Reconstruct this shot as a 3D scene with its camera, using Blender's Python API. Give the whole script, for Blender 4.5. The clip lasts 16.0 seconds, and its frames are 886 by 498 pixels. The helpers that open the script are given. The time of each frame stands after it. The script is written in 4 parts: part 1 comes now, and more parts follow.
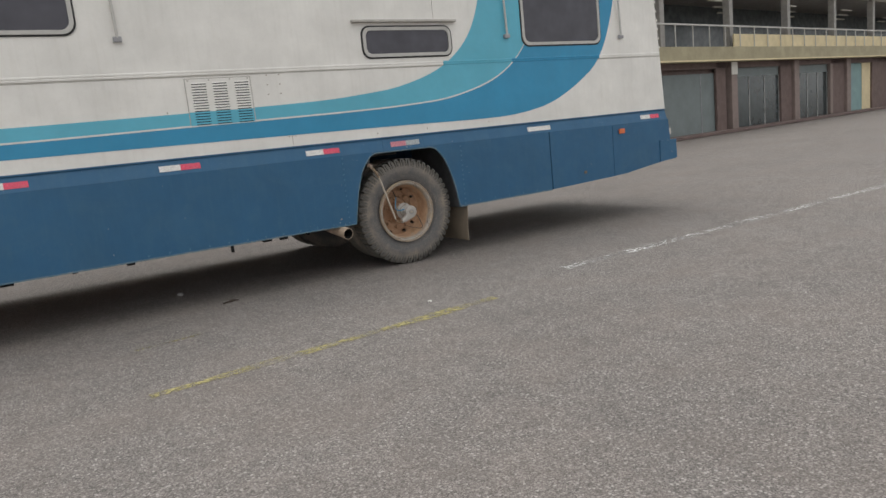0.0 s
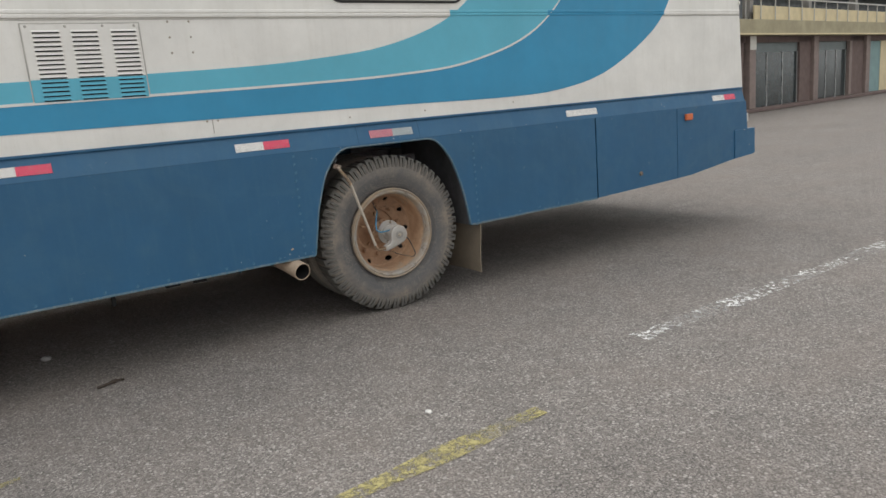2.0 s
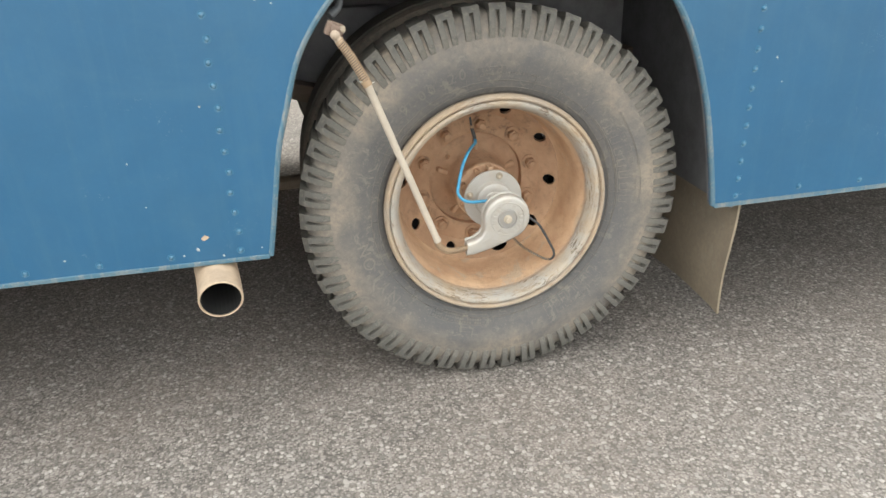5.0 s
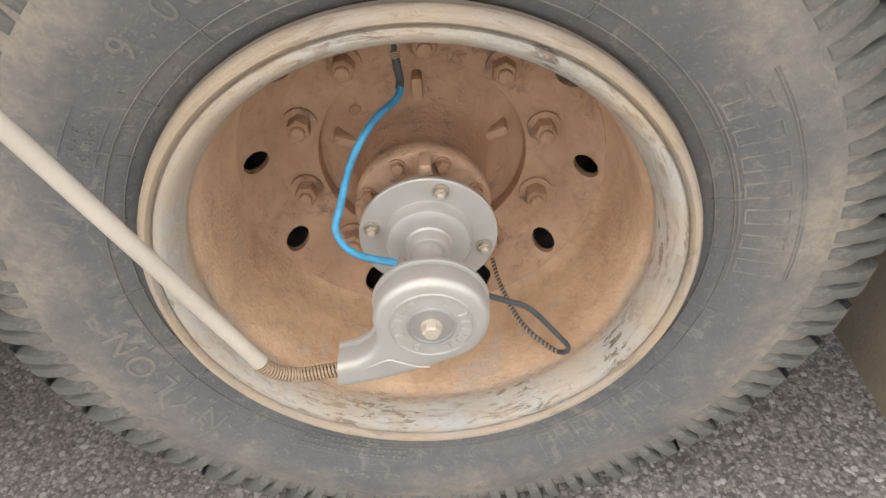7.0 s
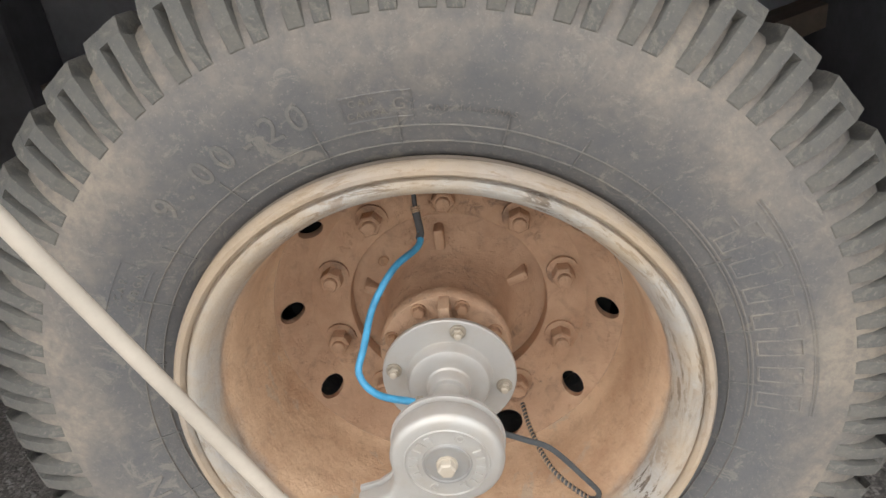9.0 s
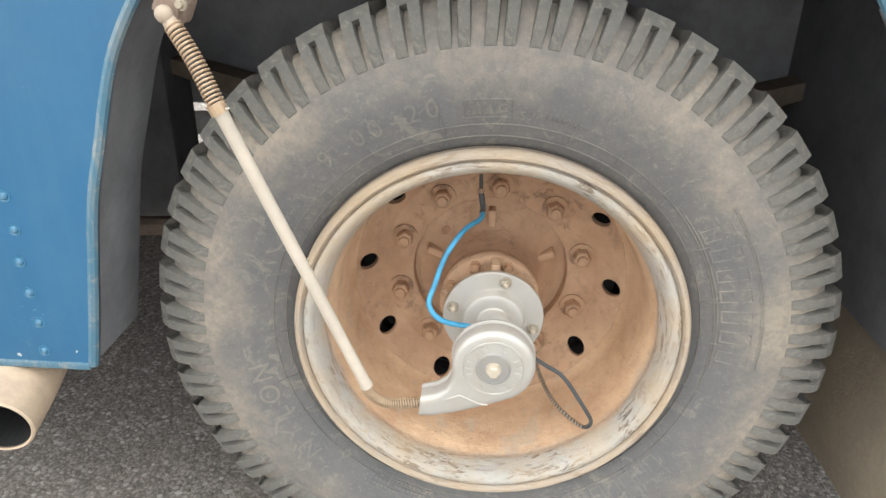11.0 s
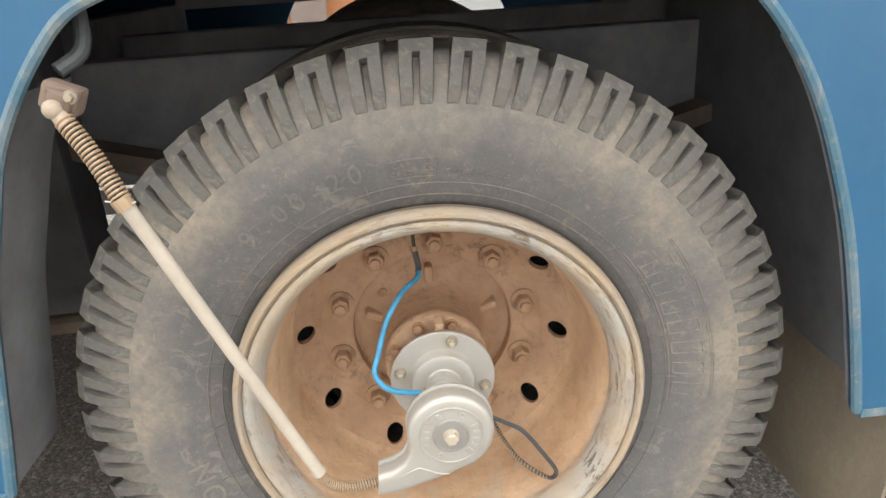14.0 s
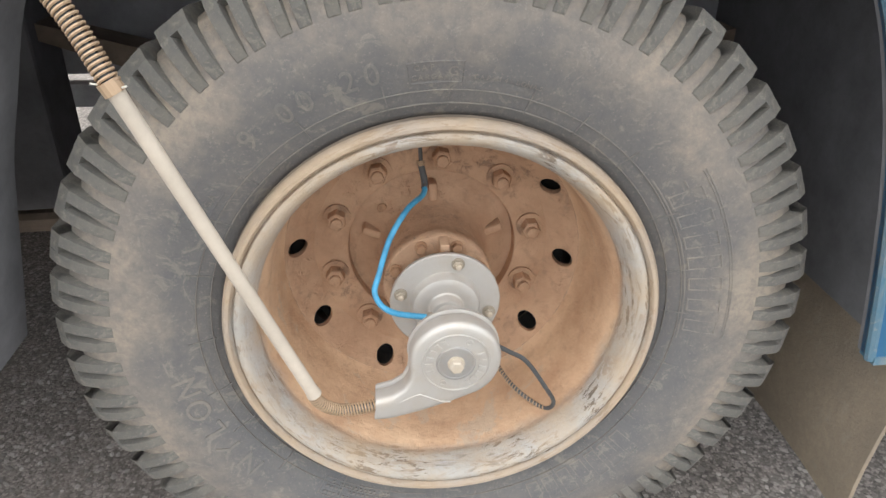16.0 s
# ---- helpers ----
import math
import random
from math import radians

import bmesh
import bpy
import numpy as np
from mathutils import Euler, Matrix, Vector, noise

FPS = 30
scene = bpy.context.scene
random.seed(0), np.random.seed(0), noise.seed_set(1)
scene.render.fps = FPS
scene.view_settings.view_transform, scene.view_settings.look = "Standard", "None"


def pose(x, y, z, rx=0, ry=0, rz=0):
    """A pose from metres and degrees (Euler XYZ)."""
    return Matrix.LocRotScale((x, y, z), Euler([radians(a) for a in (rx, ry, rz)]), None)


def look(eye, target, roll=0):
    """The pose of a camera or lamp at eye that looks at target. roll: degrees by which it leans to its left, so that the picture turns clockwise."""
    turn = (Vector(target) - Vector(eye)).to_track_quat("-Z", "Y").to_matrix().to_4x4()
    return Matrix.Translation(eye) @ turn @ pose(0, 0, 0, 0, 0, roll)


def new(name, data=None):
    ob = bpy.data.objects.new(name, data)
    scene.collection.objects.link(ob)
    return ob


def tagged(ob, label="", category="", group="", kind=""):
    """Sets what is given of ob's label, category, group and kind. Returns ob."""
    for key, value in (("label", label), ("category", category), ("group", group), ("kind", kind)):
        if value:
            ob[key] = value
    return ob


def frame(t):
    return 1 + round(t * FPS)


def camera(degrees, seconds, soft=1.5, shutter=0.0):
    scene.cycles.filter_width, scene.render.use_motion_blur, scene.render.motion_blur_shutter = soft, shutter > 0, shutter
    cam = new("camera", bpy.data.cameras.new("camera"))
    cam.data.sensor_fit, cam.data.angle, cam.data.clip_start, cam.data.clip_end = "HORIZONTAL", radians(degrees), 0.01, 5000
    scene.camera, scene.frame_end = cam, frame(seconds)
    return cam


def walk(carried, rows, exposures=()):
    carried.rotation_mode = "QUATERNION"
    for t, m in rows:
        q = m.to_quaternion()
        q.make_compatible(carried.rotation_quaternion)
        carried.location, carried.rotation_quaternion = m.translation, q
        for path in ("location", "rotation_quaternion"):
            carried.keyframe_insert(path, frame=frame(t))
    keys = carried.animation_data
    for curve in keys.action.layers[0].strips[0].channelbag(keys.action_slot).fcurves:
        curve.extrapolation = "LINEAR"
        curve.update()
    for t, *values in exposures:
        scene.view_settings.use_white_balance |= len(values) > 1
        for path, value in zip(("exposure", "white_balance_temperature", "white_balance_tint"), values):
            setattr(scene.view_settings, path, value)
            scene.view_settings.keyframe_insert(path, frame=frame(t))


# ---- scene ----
cam = camera(64.3, 16.0)
PATH = [
    (0, (-3.376, -5.937, 1.244), (-2.333, -4.262, 0.915), -5.8),
    (0.5, (-3.158, -5.404, 1.291), (-2.078, -3.759, 0.934), -5.3),
    (1, (-2.834, -4.964, 1.298), (-1.77, -3.313, 0.924), -7.4),
    (1.5, (-2.553, -4.5, 1.265), (-1.571, -2.794, 0.912), -6.6),
    (2, (-2.222, -3.986, 1.322), (-1.165, -2.337, 0.918), -4.8),
    (2.5, (-1.909, -3.566, 1.218), (-0.962, -1.857, 0.788), -2.2),
    (3, (-1.57, -3.124, 1.274), (-0.77, -1.352, 0.807), -5.6),
    (5.3, (-0.307, -1.38, 1.167), (-0.07, 0.406, 0.299), -4.5),
    (5.5, (-0.201, -1.23, 1.134), (-0.068, 0.568, 0.269), -8.3),
    (6, (-0.066, -0.905, 1.127), (0.072, 0.74, -0.001), -3.3),
    (6.5, (-0.028, -0.606, 1.064), (0.032, 0.967, -0.17), -3.7),
    (7, (0.03, -0.496, 1.03), (0.011, 1.026, -0.267), -3.6),
    (7.5, (0.061, -0.473, 1.039), (0.084, 1.02, -0.291), -2.8),
    (8, (0.078, -0.496, 1.035), (-0.075, 1.151, -0.09), -8.5),
    (8.2, (0.09, -0.509, 1.02), (-0.097, 1.193, -0.013), -8.4),
    (10.3, (0.014, -0.648, 1.054), (-0.022, 1.154, 0.187), -4.0),
    (10.5, (-0.016, -0.684, 1.058), (0.006, 1.078, 0.112), -2.5),
    (11, (-0.018, -0.847, 1.087), (-0.125, 0.962, 0.242), 0.8),
    (11.5, (-0.004, -1.06, 1.146), (-0.205, 0.803, 0.446), -3.7),
    (12, (-0.061, -1.167, 1.173), (-0.111, 0.697, 0.449), -3.3),
    (12.5, (-0.129, -1.249, 1.162), (-0.169, 0.621, 0.451), -0.8),
    (13, (-0.149, -1.221, 1.157), (-0.13, 0.67, 0.506), 0.2),
    (13.5, (-0.076, -0.981, 1.122), (-0.047, 0.907, 0.462), -2.5),
    (14, (-0.025, -0.799, 1.1), (0.063, 1.056, 0.356), -3.9),
    (14.5, (-0.091, -0.631, 1.07), (0.227, 1.059, 0.05), -0.7),
    (15, (-0.119, -0.596, 1.03), (0.207, 1.025, -0.095), 1.5),
    (15.5, (-0.109, -0.622, 1.03), (0.191, 1.01, -0.086), 1.4),
    (16, (-0.084, -0.727, 1.069), (0.088, 1.023, 0.117), 0.8),
]
walk(cam, [(t, look(eye, target, roll)) for t, eye, target, roll in PATH],
     exposures=[(0.0, 0.20, 6300, 10), (2.0, 0.34, 6300, 9), (3.2, 0.84, 6450, 8), (5.3, 1.72, 6450, 5), (6.5, 1.6, 6400, 9), (8.2, 1.6, 6250, 9), (10.3, 1.78, 6250, 9), (11.0, 1.95, 6250, 6), (12.5, 2.05, 6350, 4), (13.5, 1.86, 6450, 5), (14.5, 1.8, 6550, 9), (16.0, 1.72, 6200, 9)])

# ---- light: an overcast day ----
world = bpy.data.worlds.new("overcast_sky")
scene.world = world
world.use_nodes = True
wn, wl = world.node_tree.nodes, world.node_tree.links
sky = wn.new("ShaderNodeTexSky")
sky.sky_type, sky.sun_disc = "NISHITA", False
sky.sun_elevation, sky.sun_rotation = radians(58), radians(205)
sky.air_density, sky.dust_density, sky.ozone_density = 1.0, 4.0, 1.0
haze = wn.new("ShaderNodeMix")
haze.data_type = "RGBA"
haze.inputs[0].default_value = 0.82
haze.inputs[7].default_value = (6.87, 6.75, 6.48, 1)
wl.new(sky.outputs[0], haze.inputs[6])
wl.new(haze.outputs[2], wn["Background"].inputs[0])
wn["Background"].inputs[1].default_value = 0.12

sun = new("sun", bpy.data.lights.new("sun", "SUN"))
sun.data.energy, sun.data.angle, sun.data.color = 1.1, radians(35), (1.0, 0.97, 0.92)
sun.matrix_world = look((-2, 5, 24), (0, 0, 0))


# ---- materials ----
class Mat:
    """A node material: coordinates in metres of the object, a Principled shader and short ways to add nodes."""

    def __init__(self, name, rough=0.6, metal=0.0, spec=0.5):
        self.m = bpy.data.materials.new(name)
        self.m.use_nodes = True
        self.n, self.l = self.m.node_tree.nodes, self.m.node_tree.links
        self.p = self.n["Principled BSDF"]
        self.p.inputs["Roughness"].default_value = rough
        self.p.inputs["Metallic"].default_value = metal
        self.p.inputs["Specular IOR Level"].default_value = spec
        self.co = self.n.new("ShaderNodeTexCoord").outputs["Object"]

    def put(self, socket, value):
        if hasattr(value, "is_output"):
            self.l.new(value, socket)
        else:
            socket.default_value = value

    def stretch(self, scale):
        k = self.n.new("ShaderNodeMapping")
        k.inputs["Scale"].default_value = scale
        self.l.new(self.co, k.inputs[0])
        return k.outputs[0]

    def noise(self, scale, detail=4, rough=0.6, co=None, warp=0.0):
        k = self.n.new("ShaderNodeTexNoise")
        k.inputs["Scale"].default_value, k.inputs["Detail"].default_value = scale, detail
        k.inputs["Roughness"].default_value, k.inputs["Distortion"].default_value = rough, warp
        self.l.new(co or self.co, k.inputs["Vector"])
        return k.outputs["Fac"]

    def cells(self, scale, co=None, feature="F1"):
        k = self.n.new("ShaderNodeTexVoronoi")
        k.feature = feature
        k.inputs["Scale"].default_value = scale
        self.l.new(co or self.co, k.inputs["Vector"])
        return k

    def ramp(self, fac, a, b, lo=0.0, hi=1.0):
        k = self.n.new("ShaderNodeMapRange")
        for i, v in zip((1, 2, 3, 4), (a, b, lo, hi)):
            k.inputs[i].default_value = v
        self.l.new(fac, k.inputs[0])
        return k.outputs[0]

    def math(self, op, a, b=0.0):
        k = self.n.new("ShaderNodeMath")
        k.operation = op
        self.put(k.inputs[0], a), self.put(k.inputs[1], b)
        return k.outputs[0]

    def mix(self, fac, a, b, how="MIX"):
        k = self.n.new("ShaderNodeMix")
        k.data_type, k.blend_type = "RGBA", how
        for s, v in ((0, fac), (6, a), (7, b)):
            self.put(k.inputs[s], (*v, 1) if isinstance(v, tuple) and len(v) == 3 else v)
        return k.outputs[2]

    def random(self):
        return self.n.new("ShaderNodeObjectInfo").outputs["Random"]

    def axis(self, which):
        k = self.n.new("ShaderNodeSeparateXYZ")
        self.l.new(self.co, k.inputs[0])
        return k.outputs[which]

    def colour(self, value):
        self.put(self.p.inputs["Base Color"], (*value, 1) if isinstance(value, tuple) else value)
        return self

    def rough(self, value):
        self.put(self.p.inputs["Roughness"], value)
        return self

    def bump(self, height, strength=0.3, distance=0.002):
        k = self.n.new("ShaderNodeBump")
        k.inputs["Strength"].default_value, k.inputs["Distance"].default_value = strength, distance
        self.l.new(height, k.inputs["Height"])
        self.l.new(k.outputs[0], self.p.inputs["Normal"])
        return self

    def holes(self, keep):
        """Let the surface be gone where keep is 0."""
        t, mx = self.n.new("ShaderNodeBsdfTransparent"), self.n.new("ShaderNodeMixShader")
        self.l.new(keep, mx.inputs[0])
        self.l.new(t.outputs[0], mx.inputs[1]), self.l.new(self.p.outputs[0], mx.inputs[2])
        self.l.new(mx.outputs[0], self.n["Material Output"].inputs[0])
        return self


def asphalt():
    """Worn asphalt: small angular stones of many greys in dark binder, brown dust in broad patches."""
    k = Mat("worn_asphalt", 0.88)

    def stones(scale):
        c = k.cells(scale)
        sep = k.n.new("ShaderNodeSeparateColor")
        k.l.new(c.outputs["Color"], sep.inputs[0])
        return sep.outputs[0], sep.outputs[1], c.outputs["Distance"]

    fine, coarse = stones(165), stones(72)
    tone = k.mix(fine[0], (0.100, 0.091, 0.084), (0.385, 0.348, 0.318))
    tone = k.mix(k.ramp(fine[2], 0.40, 0.75, 0.0, 0.6), tone, (0.105, 0.095, 0.087))
    face = k.math("MULTIPLY", k.ramp(coarse[0], 0.60, 0.62), k.ramp(coarse[2], 0.46, 0.40))
    tone = k.mix(k.math("MULTIPLY", face, 0.85), tone, k.mix(coarse[1], (0.15, 0.136, 0.125), (0.52, 0.48, 0.445)))
    pit = k.math("MULTIPLY", k.ramp(k.noise(62, 5, 0.75), 0.60, 0.66), k.ramp(k.noise(7, 3), 0.42, 0.6))
    tone = k.mix(k.math("MULTIPLY", pit, 0.7), tone, (0.07, 0.062, 0.057))
    broad = k.ramp(k.noise(0.5, 5, 0.6), 0.3, 0.72, 0.90, 1.10)
    broad = k.math("MULTIPLY", broad, k.ramp(k.noise(34, 5, 0.7), 0.34, 0.68, 0.84, 1.14))
    broad = k.math("MULTIPLY", broad, k.ramp(k.noise(5, 5, 0.65), 0.3, 0.7, 0.88, 1.12))
    tone = k.mix(1.0, tone, k.mix(1.0, (1, 1, 1), broad, "MULTIPLY"), "MULTIPLY")
    dust = k.math("ADD", k.ramp(k.noise(6.0, 7, 0.75), 0.5, 0.75, 0.0, 0.15), k.ramp(k.noise(1.1, 6, 0.65), 0.44, 0.68, 0.0, 0.32))
    k.colour(k.mix(dust, tone, (0.238, 0.196, 0.168)))
    high = k.math("ADD", k.math("MULTIPLY", face, 0.7), k.math("SUBTRACT", k.math("MULTIPLY", fine[1], 0.7), k.math("MULTIPLY", fine[2], 0.3)))
    high = k.math("SUBTRACT", k.math("ADD", high, k.math("MULTIPLY", k.noise(45, 6, 0.75), 1.0)), pit)
    return k.bump(high, 0.7, 0.004).m


def paint(name, colour, rough=0.4, dirt=(0.30, 0.27, 0.22), grime=0.25, chips=True):
    """Old sprayed vehicle paint: faint waves in the sheet, dust streaks, small chips."""
    k = Mat(name, rough)
    cloud = k.noise(1.7, 6, 0.65)
    c = k.mix(k.ramp(cloud, 0.3, 0.75), tuple(v * 0.9 for v in colour), tuple(min(1, v * 1.12) for v in colour))
    streak = k.ramp(k.noise(9, 5, 0.7, k.stretch((3.0, 1.0, 0.22))), 0.5, 0.8, 0.0, grime)
    c = k.mix(streak, c, dirt)
    fade = k.ramp(k.noise(4.2, 7, 0.72, None, 0.6), 0.46, 0.66, 0.0, grime * 0.9)
    c = k.mix(fade, c, tuple(0.6 * u + 0.4 * v for u, v in zip(colour, dirt)))
    scratch = k.ramp(k.noise(30, 6, 0.8, k.stretch((1.0, 1.0, 0.35)), 1.6), 0.63, 0.69, 0.0, grime * 1.2)
    c = k.mix(scratch, c, tuple(min(1, 0.5 * u + 0.55 * v) for u, v in zip(colour, dirt)))
    fine = k.ramp(k.noise(60, 4, 0.7), 0.55, 0.8, 0.0, grime * 0.8)
    c = k.mix(fine, c, dirt)
    if chips:
        spots = k.cells(13)
        size = k.ramp(k.noise(31, 2), 0.47, 0.72, 0.0, 0.085)
        hit = k.math("LESS_THAN", spots.outputs["Distance"], size)
        c = k.mix(hit, c, (0.45, 0.42, 0.36))
        bare = k.math("MULTIPLY", k.ramp(k.noise(75, 6, 0.8, None, 1.2), 0.60, 0.66), k.ramp(k.noise(5.5, 3), 0.58, 0.68))
        c = k.mix(k.math("MULTIPLY", bare, 0.55), c, (0.42, 0.46, 0.46))
        rub = k.ramp(k.noise(2.6, 6, 0.7, None, 0.8), 0.48, 0.64, 0.0, 0.16)
        c = k.mix(rub, c, tuple(0.62 * u + 0.38 * v for u, v in zip(colour, (0.16, 0.26, 0.27))))
    k.colour(c)
    k.rough(k.ramp(k.noise(14, 5), 0.3, 0.7, rough - 0.07, rough + 0.14))
    wave = k.math("ADD", k.noise(3.0, 2), k.math("MULTIPLY", k.noise(220, 2), 0.02))
    return k.bump(wave, 0.18, 0.012).m


def rubber(name="dusty_rubber", base=(0.104, 0.107, 0.113), dust=(0.30, 0.255, 0.205), band=False):
    k = Mat(name, 0.82, spec=0.3)
    cloud = k.ramp(k.noise(4.5, 6, 0.62), 0.28, 0.66)
    grain = k.ramp(k.noise(70, 4, 0.7), 0.35, 0.7)
    amount = k.math("MULTIPLY", cloud, k.ramp(grain, 0, 1, 0.35, 0.85))
    if band:
        x, z = k.axis(0), k.math("SUBTRACT", k.axis(2), 0.505)
        far = k.math("SQRT", k.math("ADD", k.math("MULTIPLY", x, x), k.math("MULTIPLY", z, z)))
        far = k.math("ADD", far, k.ramp(k.noise(7, 5, 0.7), 0.3, 0.7, -0.025, 0.025))
        amount = k.math("MULTIPLY", k.math("ADD", amount, 0.06), k.ramp(far, 0.365, 0.425, 0.4, 1.55))
    c = k.mix(amount, base, dust)
    scuff = k.ramp(k.noise(22, 6, 0.75, None, 1.5), 0.56, 0.63, 0.0, 0.35)
    fleck = k.ramp(k.noise(240, 3, 0.8), 0.58, 0.70, 0.0, 0.35)
    c = k.mix(fleck, c, (0.34, 0.30, 0.25))
    k.colour(k.mix(scuff, c, (0.30, 0.27, 0.22)))
    return k.bump(k.math("ADD", k.noise(180, 4, 0.7), k.math("MULTIPLY", k.noise(35, 5, 0.7), 1.2)), 0.55, 0.0025).m


def earthy(name="iron_caked_with_red_dust", a=(0.375, 0.232, 0.148), b=(0.525, 0.355, 0.235), dark=(0.215, 0.138, 0.095)):
    k = Mat(name, 0.9, spec=0.2)
    c = k.mix(k.ramp(k.noise(9, 7, 0.65), 0.32, 0.7), a, b)
    grey = tuple(0.42 * (u + v) / 2 + 0.045 for u, v in zip(a, dark))
    bare = k.math("MULTIPLY", k.ramp(k.noise(42, 7, 0.75, None, 0.6), 0.52, 0.60), k.ramp(k.noise(6, 4), 0.48, 0.62))
    c = k.mix(k.math("MULTIPLY", bare, 0.65), c, grey)
    c = k.mix(k.ramp(k.noise(28, 6, 0.75, None, 0.8), 0.54, 0.66, 0.0, 0.35), c, dark)
    c = k.mix(k.ramp(k.noise(90, 3), 0.6, 0.75, 0.0, 0.4), c, (0.5, 0.34, 0.2))
    k.colour(c)
    crumb = k.math("MULTIPLY", k.ramp(k.noise(85, 4, 0.7), 0.55, 0.66), k.ramp(k.noise(11, 4), 0.45, 0.6))
    high = k.math("ADD", k.math("ADD", k.noise(75, 7, 0.75), k.noise(12, 4)), k.math("MULTIPLY", crumb, 0.9))
    high = k.math("SUBTRACT", high, k.math("MULTIPLY", bare, 0.45))
    return k.bump(high, 0.6, 0.0035).m


def rim_paint():
    """White rim paint, scraped and stained with tan dust; the barrel inside is thick with dust."""
    k = Mat("scraped_white_rim_paint", 0.62)
    x, z = k.axis(0), k.math("SUBTRACT", k.axis(2), 0.505)
    around = k.math("MULTIPLY", k.math("ARCTAN2", z, x), 0.27)
    out = k.math("SQRT", k.math("ADD", k.math("MULTIPLY", x, x), k.math("MULTIPLY", z, z)))
    join = k.n.new("ShaderNodeCombineXYZ")
    for i, v in enumerate((k.math("MULTIPLY", around, 0.22), out, k.axis(1))):
        k.put(join.inputs[i], v)
    ring = join.outputs[0]
    white = k.mix(k.ramp(k.noise(16, 6, 0.7), 0.35, 0.7), (0.405, 0.40, 0.385), (0.365, 0.325, 0.27))
    scrape = k.ramp(k.noise(52, 8, 0.75, ring, 0.5), 0.54, 0.60)
    c = k.mix(k.math("MULTIPLY", scrape, 0.30), white, (0.19, 0.145, 0.105))
    peck = k.math("MULTIPLY", k.ramp(k.noise(130, 5, 0.75, ring, 0.6), 0.54, 0.57, 0.0, 0.9), k.ramp(k.noise(7, 4), 0.38, 0.5))
    c = k.mix(peck, c, (0.10, 0.075, 0.055))
    fade = k.ramp(k.math("ADD", k.axis(1), k.math("MULTIPLY", k.noise(11, 5, 0.7), 0.05)), 0.125, 0.15)
    tan = k.mix(k.ramp(k.noise(8, 7, 0.7), 0.34, 0.64), (0.44, 0.275, 0.168), (0.63, 0.44, 0.285))
    tan = k.mix(k.ramp(k.noise(34, 6, 0.75), 0.55, 0.66, 0.0, 0.3), tan, (0.26, 0.17, 0.11))
    peel = k.ramp(k.noise(6.5, 8, 0.74, None, 0.8), 0.56, 0.60, 0.0, 0.45)
    tan = k.mix(peel, tan, (0.43, 0.385, 0.31))
    flake = k.math("MULTIPLY", k.ramp(k.noise(40, 7, 0.72, ring, 0.9), 0.56, 0.585, 0.0, 0.55), k.ramp(k.noise(4.5, 4), 0.42, 0.54))
    c = k.mix(flake, c, (0.22, 0.155, 0.105))
    lip = k.ramp(k.math("ADD", out, k.ramp(k.noise(60, 5, 0.7, ring), 0.3, 0.7, -0.004, 0.004)), 0.2855, 0.2895, 0.0, 0.62)
    c = k.mix(lip, c, (0.375, 0.285, 0.205))
    dusty = k.ramp(k.noise(6, 6, 0.7), 0.36, 0.58, 0.0, 0.6)
    c = k.mix(dusty, c, (0.45, 0.335, 0.215))
    k.colour(k.mix(fade, c, tan))
    return k.bump(k.math('ADD', k.noise(48, 6, 0.75), k.noise(13, 5, 0.7)), 0.75, 0.004).m


def metal(name, colour, rough, dust=0.25, metallic=0.6):
    k = Mat(name, rough, metallic)
    c = k.mix(k.ramp(k.noise(30, 5, 0.7), 0.45, 0.75, 0.0, dust), colour, (0.42, 0.32, 0.21))
    k.colour(c).rough(k.ramp(k.noise(80, 4), 0.3, 0.7, rough - 0.08, rough + 0.15))
    return k.bump(k.noise(300, 2), 0.15, 0.0006).m


def plain(name, colour, rough=0.6, vary=0.2, scale=12.0, bump=0.2, metallic=0.0):
    k = Mat(name, rough, metallic)
    lo, hi = tuple(v * (1 - vary) for v in colour), tuple(min(1, v * (1 + vary)) for v in colour)
    c = k.mix(k.ramp(k.noise(scale, 6, 0.7), 0.3, 0.72), lo, hi)
    c = k.mix(k.ramp(k.noise(scale * 7, 3), 0.55, 0.8, 0.0, vary), c, tuple(v * 0.6 for v in colour))
    k.colour(c)
    return k.bump(k.noise(scale * 9, 4), bump, 0.002).m


def reflective(name, colour):
    """Prismatic reflective sheet, with its fine net of cells."""
    k = Mat(name, 0.35)
    net = k.n.new("ShaderNodeTexBrick")
    net.inputs["Scale"].default_value = 60
    net.inputs["Mortar Size"].default_value = 0.03
    for i, v in ((1, colour), (2, tuple(x * 0.85 for x in colour)), (3, tuple(min(1, x * 1.3 + 0.06) for x in colour))):
        net.inputs[i].default_value = (*v, 1)
    turn = k.n.new("ShaderNodeMapping")
    turn.inputs["Rotation"].default_value = (radians(90), 0, 0)
    k.l.new(k.co, turn.inputs[0]), k.l.new(turn.outputs[0], net.inputs[0])
    k.colour(k.mix(k.ramp(k.noise(40, 5), 0.5, 0.75, 0.0, 0.35), net.outputs[0], (0.35, 0.31, 0.27)))
    return k.m


def glass(name="dark_tinted_glass", colour=(0.045, 0.043, 0.054), rough=0.06):
    k = Mat(name, rough)
    k.colour(k.mix(k.ramp(k.noise(3, 3), 0.3, 0.7), colour, tuple(v * 1.6 for v in colour)))
    k.rough(k.ramp(k.noise(5, 4), 0.3, 0.7, rough, rough + 0.12))
    return k.m


